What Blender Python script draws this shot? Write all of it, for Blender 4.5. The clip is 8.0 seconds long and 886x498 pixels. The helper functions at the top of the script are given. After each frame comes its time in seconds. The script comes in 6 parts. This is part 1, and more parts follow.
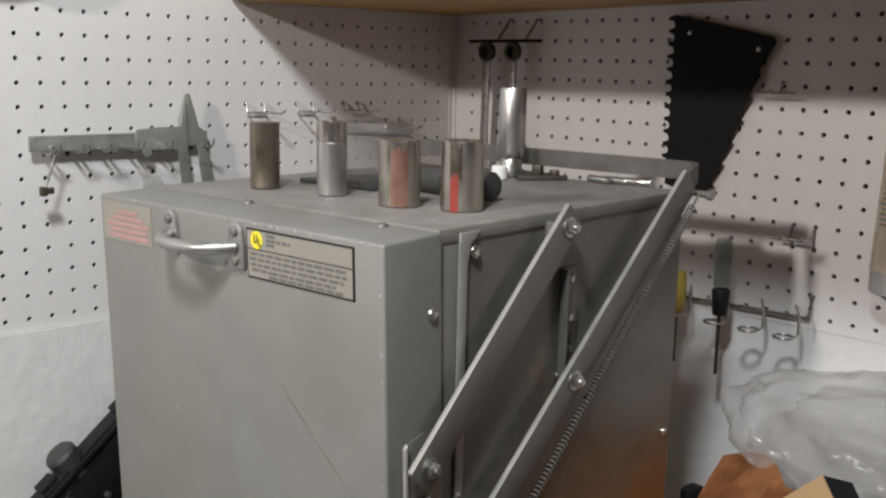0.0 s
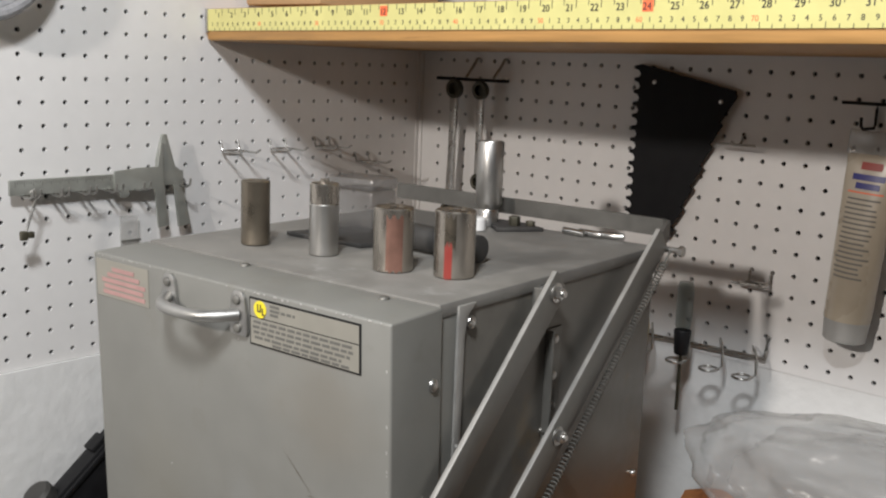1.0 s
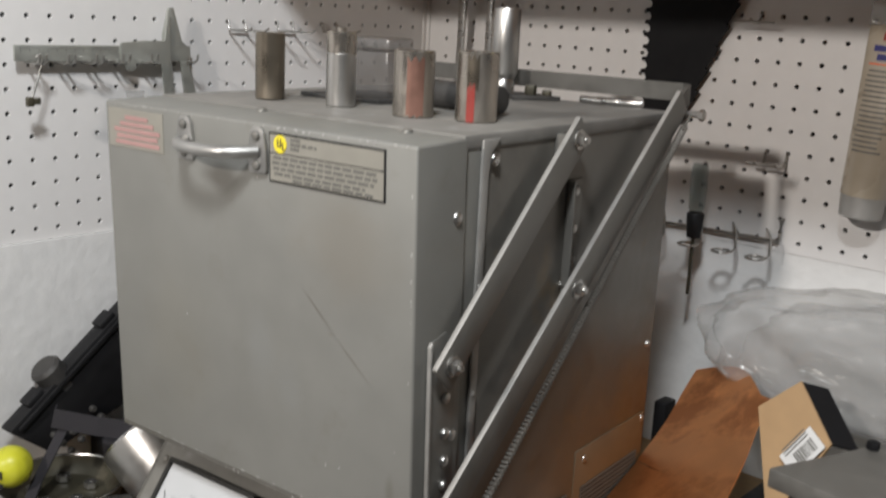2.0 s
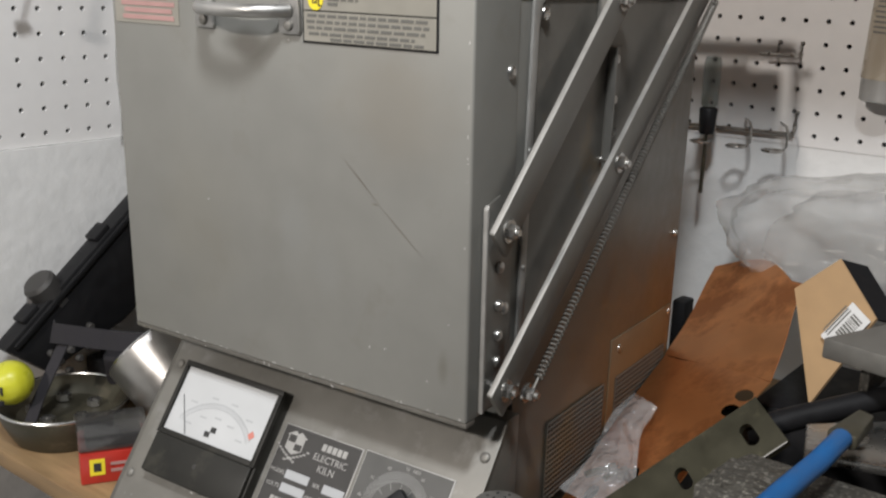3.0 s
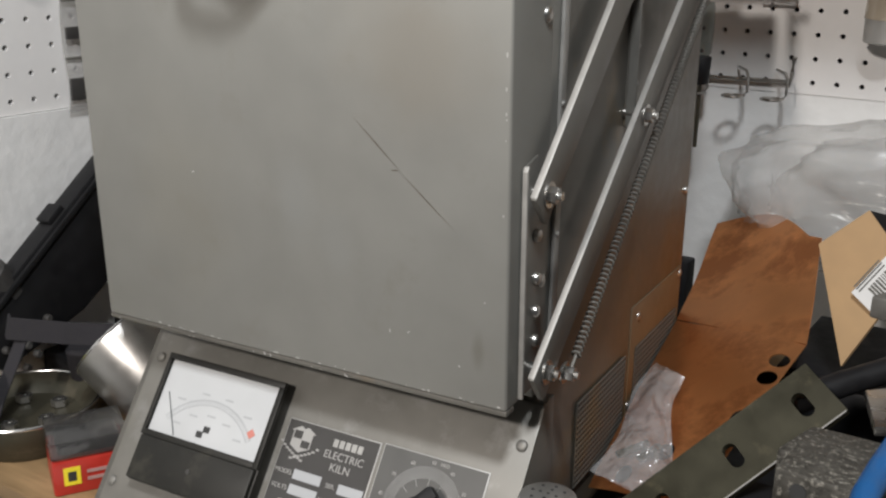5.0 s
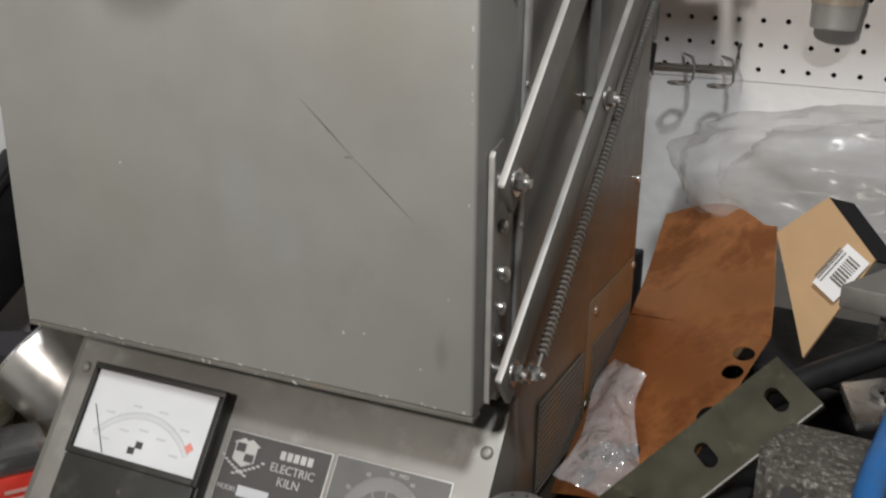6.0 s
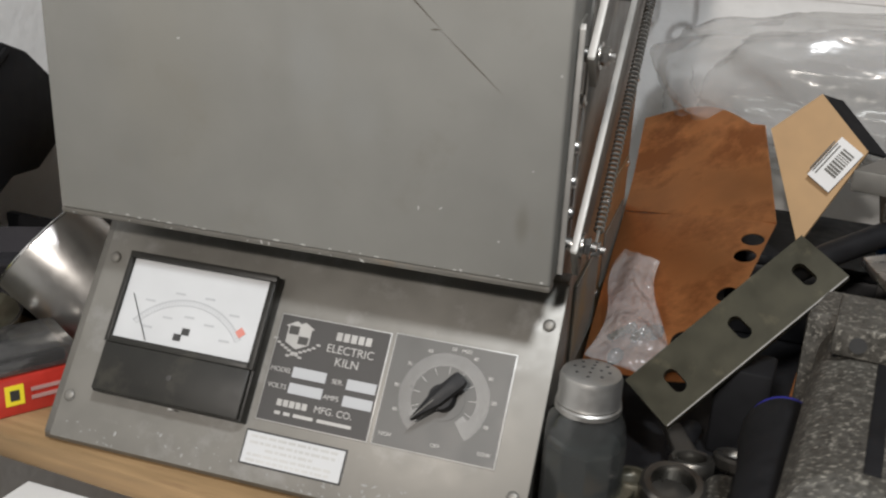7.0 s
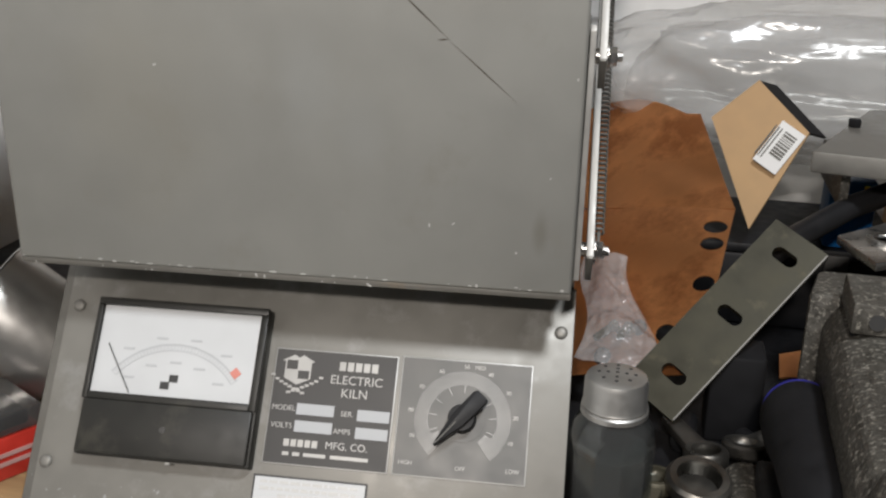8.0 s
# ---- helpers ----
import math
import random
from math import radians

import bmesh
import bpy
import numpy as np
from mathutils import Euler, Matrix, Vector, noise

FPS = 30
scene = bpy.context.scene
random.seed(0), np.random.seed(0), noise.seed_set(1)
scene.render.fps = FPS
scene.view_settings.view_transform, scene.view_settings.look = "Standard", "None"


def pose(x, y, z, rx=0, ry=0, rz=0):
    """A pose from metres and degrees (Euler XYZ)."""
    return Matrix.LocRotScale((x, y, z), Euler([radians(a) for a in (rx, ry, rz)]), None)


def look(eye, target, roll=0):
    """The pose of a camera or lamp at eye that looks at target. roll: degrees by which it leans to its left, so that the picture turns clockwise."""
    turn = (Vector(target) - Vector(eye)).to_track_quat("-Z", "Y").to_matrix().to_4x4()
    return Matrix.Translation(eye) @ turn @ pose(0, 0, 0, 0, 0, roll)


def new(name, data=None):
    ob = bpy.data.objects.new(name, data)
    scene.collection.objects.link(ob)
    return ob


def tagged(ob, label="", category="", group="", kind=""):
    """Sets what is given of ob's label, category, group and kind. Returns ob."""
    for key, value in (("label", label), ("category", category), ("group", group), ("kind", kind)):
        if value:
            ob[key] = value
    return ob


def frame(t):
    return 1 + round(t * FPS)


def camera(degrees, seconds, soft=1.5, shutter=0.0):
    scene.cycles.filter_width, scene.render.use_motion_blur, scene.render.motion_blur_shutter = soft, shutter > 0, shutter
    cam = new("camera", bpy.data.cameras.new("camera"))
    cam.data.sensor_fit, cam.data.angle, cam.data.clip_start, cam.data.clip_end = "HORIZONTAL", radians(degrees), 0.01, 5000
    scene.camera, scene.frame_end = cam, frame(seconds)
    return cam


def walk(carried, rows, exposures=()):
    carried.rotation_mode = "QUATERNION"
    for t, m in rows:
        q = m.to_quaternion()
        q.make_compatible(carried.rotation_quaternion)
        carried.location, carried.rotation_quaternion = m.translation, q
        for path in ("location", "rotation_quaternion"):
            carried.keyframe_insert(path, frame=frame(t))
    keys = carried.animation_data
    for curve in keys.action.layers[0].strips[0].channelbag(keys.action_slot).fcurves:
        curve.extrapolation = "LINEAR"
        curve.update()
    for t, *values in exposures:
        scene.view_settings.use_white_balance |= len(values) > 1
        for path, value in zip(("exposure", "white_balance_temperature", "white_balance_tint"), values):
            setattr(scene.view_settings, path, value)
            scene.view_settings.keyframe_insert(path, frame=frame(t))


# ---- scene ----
cam = camera(47.45, 8.0, 2.2, 0.4)
PATH = [
    (0, (0.5621, 0.1207, 1.4677), (-0.8495, 1.4922, 1.1123), 1.16),
    (0.5, (0.553, 0.0934, 1.5135), (-0.8072, 1.5104, 1.1362), 0.92),
    (1, (0.5426, 0.0713, 1.5306), (-0.7723, 1.5321, 1.1606), 2.25),
    (1.5, (0.5338, 0.0629, 1.4928), (-0.7585, 1.5426, 1.1178), 2.66),
    (2, (0.5306, 0.0546, 1.4428), (-0.7555, 1.5156, 0.9828), 2.81),
    (2.2, (0.5226, 0.048, 1.4081), (-0.7611, 1.521, 0.9814), 2.51),
    (3.3, (0.4415, 0.0191, 1.3551), (-0.723, 1.5503, 0.8078), 2.3),
    (3.5, (0.4337, 0.0133, 1.3485), (-0.7245, 1.552, 0.8091), 2.43),
    (4, (0.4291, 0.008, 1.3425), (-0.7214, 1.5543, 0.8084), 1.73),
    (5.3, (0.3283, 0.0746, 1.3403), (-0.6849, 1.6941, 0.7441), 0.67),
    (5.5, (0.3113, 0.0876, 1.3363), (-0.6659, 1.7301, 0.7471), 0.67),
    (6, (0.3192, 0.0756, 1.3241), (-0.6063, 1.7492, 0.7387), 1.24),
    (6.5, (0.2988, 0.0365, 1.2974), (-0.5244, 1.728, 0.6182), 3.51),
    (7, (0.2214, 0.0019, 1.287), (-0.4531, 1.7541, 0.5981), 3.37),
    (7.5, (0.1528, -0.01, 1.2832), (-0.3482, 1.7977, 0.5893), 2.57),
    (8, (0.1213, -0.0054, 1.2835), (-0.2675, 1.838, 0.6123), 1.37),
]
walk(cam, [(t, look(eye, target, roll)) for t, eye, target, roll in PATH])

# ---- light ----
world = bpy.data.worlds.new("world")
scene.world = world
world.use_nodes = True
world.node_tree.nodes["Background"].inputs[0].default_value = (0.9, 0.92, 1.0, 1)
world.node_tree.nodes["Background"].inputs[1].default_value = 0.008
scene.view_settings.exposure = -0.12


def lamp(name, at, target, size, watts, colour):
    data = bpy.data.lights.new(name, "AREA")
    data.shape, data.size, data.energy, data.color = "DISK", size, watts, colour
    ob = new(name, data)
    ob.matrix_world = look(at, target)
    return ob


lamp("ceiling_bulb_light", (0.52, -0.12, 2.40), (0.0, 0.6, 1.1), 0.20, 24, (0.95, 0.975, 1.0))
lamp("work_lamp_light", (0.12, -1.30, 2.17), (0.0, 0.9, 1.3), 0.12, 30, (1.0, 0.925, 0.86))

# ---- materials ----


def material(name, colour, rough=0.5, metal=0.0, var=0.25, scale=30.0, big=5.0, bump=0.1, stain=None, stain_at=0.62, coat=0.0, rvar=0.15, dist=0.001,
             stretch=(1, 1, 1), spec=0.5):
    """A surface with variation at two scales: fine grain and broad stains, both in colour, gloss and relief."""
    m = bpy.data.materials.new(name)
    m.use_nodes = True
    nt = m.node_tree
    b = nt.nodes["Principled BSDF"]
    co = nt.nodes.new("ShaderNodeTexCoord")
    mp = nt.nodes.new("ShaderNodeMapping")
    mp.inputs["Scale"].default_value = stretch
    nt.links.new(co.outputs["Object"], mp.inputs[0])
    fine = nt.nodes.new("ShaderNodeTexNoise")
    fine.inputs["Scale"].default_value = scale
    fine.inputs["Detail"].default_value = 6
    broad = nt.nodes.new("ShaderNodeTexNoise")
    broad.inputs["Scale"].default_value = big
    broad.inputs["Detail"].default_value = 4
    for n in (fine, broad):
        nt.links.new(mp.outputs[0], n.inputs["Vector"])
    mix = nt.nodes.new("ShaderNodeMath")
    mix.operation = "MULTIPLY_ADD"
    nt.links.new(fine.outputs["Fac"], mix.inputs[0])
    mix.inputs[1].default_value = 0.5
    half = nt.nodes.new("ShaderNodeMath")
    half.operation = "MULTIPLY"
    nt.links.new(broad.outputs["Fac"], half.inputs[0])
    half.inputs[1].default_value = 0.5
    nt.links.new(half.outputs[0], mix.inputs[2])
    ramp = nt.nodes.new("ShaderNodeMapRange")
    ramp.inputs["From Min"].default_value, ramp.inputs["From Max"].default_value = 0.32, 0.68
    ramp.inputs["To Min"].default_value, ramp.inputs["To Max"].default_value = 1 - var, 1 + var
    nt.links.new(mix.outputs[0], ramp.inputs["Value"])
    tint = nt.nodes.new("ShaderNodeVectorMath")
    tint.operation = "SCALE"
    tint.inputs[0].default_value = colour
    nt.links.new(ramp.outputs[0], tint.inputs["Scale"])
    out = tint.outputs[0]
    if stain:
        sn = nt.nodes.new("ShaderNodeTexNoise")
        sn.inputs["Scale"].default_value = big * 2.3
        sn.inputs["Detail"].default_value = 8
        sn.inputs["Roughness"].default_value = 0.65
        nt.links.new(mp.outputs[0], sn.inputs["Vector"])
        cut = nt.nodes.new("ShaderNodeMapRange")
        cut.inputs["From Min"].default_value, cut.inputs["From Max"].default_value = stain_at - 0.05, stain_at + 0.07
        nt.links.new(sn.outputs["Fac"], cut.inputs["Value"])
        mx = nt.nodes.new("ShaderNodeMix")
        mx.data_type = "RGBA"
        nt.links.new(cut.outputs[0], mx.inputs["Factor"])
        nt.links.new(out, mx.inputs["A"])
        mx.inputs["B"].default_value = (*stain, 1)
        out = mx.outputs["Result"]
    nt.links.new(out, b.inputs["Base Color"])
    rr = nt.nodes.new("ShaderNodeMapRange")
    rr.inputs["From Min"].default_value, rr.inputs["From Max"].default_value = 0.3, 0.7
    rr.inputs["To Min"].default_value, rr.inputs["To Max"].default_value = max(0.02, rough - rvar), min(1, rough + rvar)
    nt.links.new(mix.outputs[0], rr.inputs["Value"])
    nt.links.new(rr.outputs[0], b.inputs["Roughness"])
    b.inputs["Metallic"].default_value = metal
    b.inputs["Coat Weight"].default_value = coat
    b.inputs["Specular IOR Level"].default_value = spec
    if bump:
        bp = nt.nodes.new("ShaderNodeBump")
        bp.inputs["Strength"].default_value = bump
        bp.inputs["Distance"].default_value = dist
        nt.links.new(fine.outputs["Fac"], bp.inputs["Height"])
        nt.links.new(bp.outputs[0], b.inputs["Normal"])
    return m


def clear(name, tint=(1, 1, 1), rough=0.1, see=0.8, bump=0.6, scale=14.0, body=0.72):
    """Thin clear film or glass: partly see-through, with gloss on top."""
    m = bpy.data.materials.new(name)
    m.use_nodes = True
    nt = m.node_tree
    nt.nodes.remove(nt.nodes["Principled BSDF"])
    out = nt.nodes["Material Output"]
    tr = nt.nodes.new("ShaderNodeBsdfTransparent")
    tr.inputs[0].default_value = (*tint, 1)
    df = nt.nodes.new("ShaderNodeBsdfPrincipled")
    df.inputs["Base Color"].default_value = (body, body, body, 1)
    df.inputs["Roughness"].default_value = rough
    no = nt.nodes.new("ShaderNodeTexNoise")
    no.inputs["Scale"].default_value = scale
    no.inputs["Detail"].default_value = 3
    co = nt.nodes.new("ShaderNodeTexCoord")
    nt.links.new(co.outputs["Object"], no.inputs["Vector"])
    bp = nt.nodes.new("ShaderNodeBump")
    bp.inputs["Strength"].default_value = bump
    bp.inputs["Distance"].default_value = 0.01
    nt.links.new(no.outputs["Fac"], bp.inputs["Height"])
    nt.links.new(bp.outputs[0], df.inputs["Normal"])
    mx = nt.nodes.new("ShaderNodeMixShader")
    mx.inputs[0].default_value = 1 - see
    nt.links.new(tr.outputs[0], mx.inputs[1])
    nt.links.new(df.outputs[0], mx.inputs[2])
    gl = nt.nodes.new("ShaderNodeBsdfGlossy")
    gl.inputs["Roughness"].default_value = rough
    nt.links.new(bp.outputs[0], gl.inputs["Normal"])
    lw = nt.nodes.new("ShaderNodeLayerWeight")
    nt.links.new(bp.outputs[0], lw.inputs["Normal"])
    pw = nt.nodes.new("ShaderNodeMath")
    pw.operation = "POWER"
    nt.links.new(lw.outputs["Facing"], pw.inputs[0])
    pw.inputs[1].default_value = 3.5
    fr = nt.nodes.new("ShaderNodeMath")
    fr.operation = "MULTIPLY_ADD"
    nt.links.new(pw.outputs[0], fr.inputs[0])
    fr.inputs[1].default_value, fr.inputs[2].default_value = 0.45, 0.05
    m2 = nt.nodes.new("ShaderNodeMixShader")
    nt.links.new(fr.outputs[0], m2.inputs[0])
    nt.links.new(mx.outputs[0], m2.inputs[1])
    nt.links.new(gl.outputs[0], m2.inputs[2])
    nt.links.new(m2.outputs[0], out.inputs["Surface"])
    return m


M_PEG = material("white_pegboard", (0.74, 0.73, 0.72), 0.45, var=0.03, scale=60, big=3, bump=0.05)
M_PLASTER = material("painted_concrete", (0.72, 0.72, 0.71), 0.7, var=0.06, scale=55, big=7, bump=0.7, dist=0.0016)
# out-of-view room surfaces are kept dark to hold down bounced light
M_ROOM = material("low_bounce_paint", (0.09, 0.09, 0.095), 0.8, var=0.08, scale=20, big=2)
M_FLOOR = material("concrete_floor", (0.22, 0.21, 0.2), 0.8, var=0.2, scale=25, big=2, bump=0.3)
M_PINE = material("pine_wood", (0.44, 0.235, 0.075), 0.5, var=0.25, scale=14, big=4, bump=0.15, stretch=(1, 14, 14), stain=(0.30, 0.15, 0.05), stain_at=0.66)
M_BENCH = material("bench_wood", (0.255, 0.165, 0.080), 0.65, var=0.25, scale=16, big=4, bump=0.3, stretch=(1, 10, 10), stain=(0.2, 0.12, 0.06), stain_at=0.64)
M_PAINT = material("grey_hammered_enamel", (0.252, 0.250, 0.231), 0.60, metal=0.42, var=0.08, scale=26, big=8, bump=0.06, rvar=0.05, stain=(0.240, 0.234, 0.212), stain_at=0.61)
M_TOP = material("dusty_grey_enamel", (0.195, 0.187, 0.172), 0.6, metal=0.1, var=0.20, scale=45, big=11, bump=0.10, stain=(0.26, 0.255, 0.24), stain_at=0.64)
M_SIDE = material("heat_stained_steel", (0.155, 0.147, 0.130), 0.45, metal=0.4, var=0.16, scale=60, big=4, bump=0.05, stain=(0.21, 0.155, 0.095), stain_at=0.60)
M_PATINA_REFL = material("heat_stain_reflection_steel", (0.150, 0.143, 0.128), 0.42, metal=0.45, var=0.16, scale=60, big=4, bump=0.05, stain=(0.20, 0.155, 0.10), stain_at=0.62)
M_PANEL = material("brushed_aluminium_panel", (0.185, 0.178, 0.160), 0.48, metal=0.25, var=0.12, scale=60, big=12, bump=0.1, stain=(0.235, 0.230, 0.215), stain_at=0.60)
M_STEEL = material("bare_steel", (0.50, 0.49, 0.47), 0.30, metal=0.95, var=0.15, scale=80, big=15, bump=0.08)
M_ARM = material("galvanised_bar", (0.19, 0.184, 0.168), 0.5, metal=0.5, var=0.15, scale=90, big=10, bump=0.1)
# pale grey for bright edges; on the arms it paints their lit edge
M_EDGE = material("bright_edge_metal", (0.34, 0.33, 0.31), 0.5, metal=0.3, var=0.12, scale=90, big=20)
M_CHROME = material("polished_chrome", (0.62, 0.62, 0.61), 0.26, metal=1.0, var=0.06, scale=40, big=8, bump=0.02, rvar=0.06)
M_CYL = material("turned_steel", (0.42, 0.385, 0.34), 0.30, metal=0.9, var=0.22, scale=30, big=14, bump=0.06, stretch=(3, 3, 1))
M_CYLDARK = material("browned_steel", (0.22, 0.19, 0.15), 0.34, metal=0.85, var=0.25, scale=40, big=12, bump=0.08)
M_RED = material("red_marker", (0.26, 0.03, 0.022), 0.5, var=0.25, scale=60, big=20)
M_RUST = material("pinkish_rust", (0.235, 0.125, 0.095), 0.5, metal=0.5, var=0.3, scale=60, big=20)
M_BLACK = material("black_plastic", (0.008, 0.008, 0.009), 0.55, spec=0.3, var=0.25, scale=80, big=12, bump=0.05)
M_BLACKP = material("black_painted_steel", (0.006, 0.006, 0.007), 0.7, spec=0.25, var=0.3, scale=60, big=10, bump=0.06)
M_PLATE = material("dark_grey_plate", (0.055, 0.053, 0.051), 0.55, metal=0.3, var=0.2, scale=60, big=16, bump=0.05)
M_DIALP = material("grey_dial_plate", (0.105, 0.104, 0.10), 0.5, metal=0.35, var=0.12, scale=60, big=14, bump=0.05)
M_SILVER = material("bare_plate_metal", (0.38, 0.375, 0.36), 0.45, metal=0.3, var=0.1, scale=60, big=20)
M_SPAT = material("old_paint_specks", (0.25, 0.25, 0.24), 0.6, var=0.2, scale=80)
M_CHIP = material("bare_metal_chips", (0.46, 0.45, 0.43), 0.5, metal=0.2, var=0.3, scale=120)
M_ALU = material("dull_cast_aluminium", (0.40, 0.395, 0.38), 0.42, metal=0.85, var=0.12, scale=90, big=20, bump=0.08)
M_METER = material("dusty_black_moulding", (0.0135, 0.013, 0.0105), 0.5, spec=0.4, var=0.35, scale=60, big=16, bump=0.06, stain=(0.030, 0.028, 0.022), stain_at=0.60)
M_DIAL = material("aged_white_dial", (0.49, 0.50, 0.505), 0.5, var=0.06, scale=30, big=12)
M_SPAN = material("worn_tool_steel", (0.16, 0.153, 0.14), 0.36, metal=0.9, var=0.25, scale=50, big=16, bump=0.1)
M_WHITE = material("white_card", (0.70, 0.70, 0.69), 0.6, var=0.04, scale=50, big=10)
M_INK = material("black_ink", (0.03, 0.03, 0.03), 0.6, var=0.1)
M_RAY = material("pale_dial_rays", (0.46, 0.46, 0.45), 0.5, metal=0.3)
M_GREYINK = material("faded_grey_ink", (0.12, 0.117, 0.105), 0.6, var=0.1)
M_YELLOW = material("yellow_sticker", (0.80, 0.66, 0.03), 0.45, var=0.05, scale=50)
M_PINK = material("faded_pink_print", (0.40, 0.235, 0.22), 0.6, var=0.12, scale=80, big=30)
M_FILM = material("silvery_label_film", (0.30, 0.285, 0.245), 0.4, metal=0.2, var=0.08, scale=60, big=20)
M_TAPE = material("yellow_tape_measure", (0.62, 0.575, 0.23), 0.42, var=0.08, scale=40, big=8, bump=0.02)
M_ORANGE = material("orange_print", (0.80, 0.16, 0.06), 0.5, var=0.1)
M_COPPER = material("tarnished_copper", (0.74, 0.330, 0.130), 0.36, metal=0.9, var=0.30, scale=11, big=5, bump=0.05, stain=(0.52, 0.205, 0.075), stain_at=0.54, rvar=0.14)
M_CARD = material("kraft_cardboard", (0.42, 0.275, 0.145), 0.8, var=0.08, scale=60, big=8, bump=0.1)
M_SATIN = material("satin_turned_steel", (0.52, 0.51, 0.49), 0.33, metal=0.95, var=0.06, scale=120, big=6, bump=0.02, rvar=0.04)
M_BACKBAR = material("dull_dark_strap", (0.115, 0.11, 0.10), 0.5, metal=0.4, var=0.18, scale=80, big=14, bump=0.1)
# pale prints; on the dial the haze of its glass is painted in
M_FAINT = material("faint_grey_print", (0.40, 0.41, 0.42), 0.6, var=0.08)
M_HAZED = material("hazed_red_print", (0.55, 0.20, 0.16), 0.6, var=0.1)
M_CAST = material("worn_cast_iron", (0.060, 0.056, 0.048), 0.55, metal=0.3, var=0.5, scale=220, big=150, bump=0.9, stain=(0.27, 0.255, 0.22), stain_at=0.585)
M_DARKSTEEL = material("oily_dark_steel", (0.062, 0.057, 0.040), 0.42, metal=0.35, var=0.3, scale=40, big=14, bump=0.15, stain=(0.12, 0.105, 0.075), stain_at=0.64)
M_BAR = material("oil_blackened_bar", (0.040, 0.037, 0.024), 0.46, metal=0.15, spec=0.22, var=0.35, scale=45, big=12, bump=0.2, stain=(0.075, 0.066, 0.042), stain_at=0.60)
M_BLUE = material("blue_vinyl_grip", (0.003, 0.085, 0.26), 0.4, var=0.15, scale=40, big=20)
M_NAVY = material("dark_blue_band", (0.02, 0.02, 0.16), 0.4, var=0.15)
M_REDP = material("red_plastic", (0.42, 0.03, 0.02), 0.38, var=0.2, scale=40, big=20)
M_BALL = material("yellow_golf_ball", (0.52, 0.52, 0.03), 0.35, var=0.1, scale=60, big=20, bump=0.1)
M_STRAP = material("dusty_violet_webbing", (0.018, 0.0165, 0.020), 0.85, var=0.25, scale=120, big=14, bump=0.4)
M_CREAM = material("translucent_cream_gel", (0.40, 0.35, 0.275), 0.3, var=0.12, scale=20, big=14, coat=0.5)
M_WIRE = material("zinc_wire", (0.42, 0.41, 0.39), 0.32, metal=0.9, var=0.12, scale=60, big=20)
M_CALIPER = material("satin_caliper_steel", (0.40, 0.41, 0.38), 0.42, metal=0.6, var=0.12, scale=60, big=20)
M_BAG = clear("clear_poly_bag", (0.93, 0.93, 0.92), 0.20, 0.72, 0.55, 13, 0.66)
M_ZIP = clear("clear_zip_bag", (0.95, 0.95, 0.96), 0.12, 0.84, 1.0, 60)
M_GLASS = clear("shaker_glass", (0.70, 0.74, 0.73), 0.08, 0.90, 0.15, 30, 0.25)
M_LID = clear("smoky_clear_lid", (0.6, 0.58, 0.54), 0.15, 0.86, 0.3, 30, 0.3)
M_SMOKE = clear("smoky_grey_plastic", (0.80, 0.79, 0.78), 0.25, 0.84, 0.15, 30, 0.30)
M_GREYCABLE = material("grey_braided_hose", (0.24, 0.24, 0.25), 0.6, var=0.3, scale=200, big=30, bump=0.6)
M_MESHV = material("dark_vent_mesh", (0.05, 0.043, 0.033), 0.6, metal=0.4, var=0.3, scale=100)



def heat_tint(m, colour, y0, y1, z0, z1):
    """Brown heat tarnish and a painted copper reflection over the rear foot of a sheet, with a ragged edge."""
    nt = m.node_tree
    b = nt.nodes["Principled BSDF"]
    was = b.inputs["Base Color"].links[0].from_socket
    co = nt.nodes.new("ShaderNodeTexCoord")
    xyz = nt.nodes.new("ShaderNodeSeparateXYZ")
    nt.links.new(co.outputs["Object"], xyz.inputs[0])
    ragged = nt.nodes.new("ShaderNodeTexNoise")
    ragged.inputs["Scale"].default_value = 14
    ragged.inputs["Detail"].default_value = 6
    nt.links.new(co.outputs["Object"], ragged.inputs["Vector"])
    fac = None
    for axis, lo, hi in (("Y", y0, y1), ("Z", z0, z1)):
        wob = nt.nodes.new("ShaderNodeMath")
        wob.operation = "MULTIPLY_ADD"
        nt.links.new(ragged.outputs["Fac"], wob.inputs[0])
        wob.inputs[1].default_value = 0.16
        nt.links.new(xyz.outputs[axis], wob.inputs[2])
        ramp = nt.nodes.new("ShaderNodeMapRange")
        ramp.interpolation_type = "SMOOTHSTEP"
        ramp.inputs["From Min"].default_value, ramp.inputs["From Max"].default_value = lo + 0.08, hi + 0.08
        nt.links.new(wob.outputs[0], ramp.inputs["Value"])
        if fac is None:
            fac = ramp.outputs[0]
        else:
            both = nt.nodes.new("ShaderNodeMath")
            both.operation = "MULTIPLY"
            nt.links.new(fac, both.inputs[0])
            nt.links.new(ramp.outputs[0], both.inputs[1])
            fac = both.outputs[0]
    mx = nt.nodes.new("ShaderNodeMix")
    mx.data_type = "RGBA"
    nt.links.new(fac, mx.inputs["Factor"])
    nt.links.new(was, mx.inputs["A"])
    mx.inputs["B"].default_value = (*colour, 1)
    nt.links.new(mx.outputs["Result"], b.inputs["Base Color"])


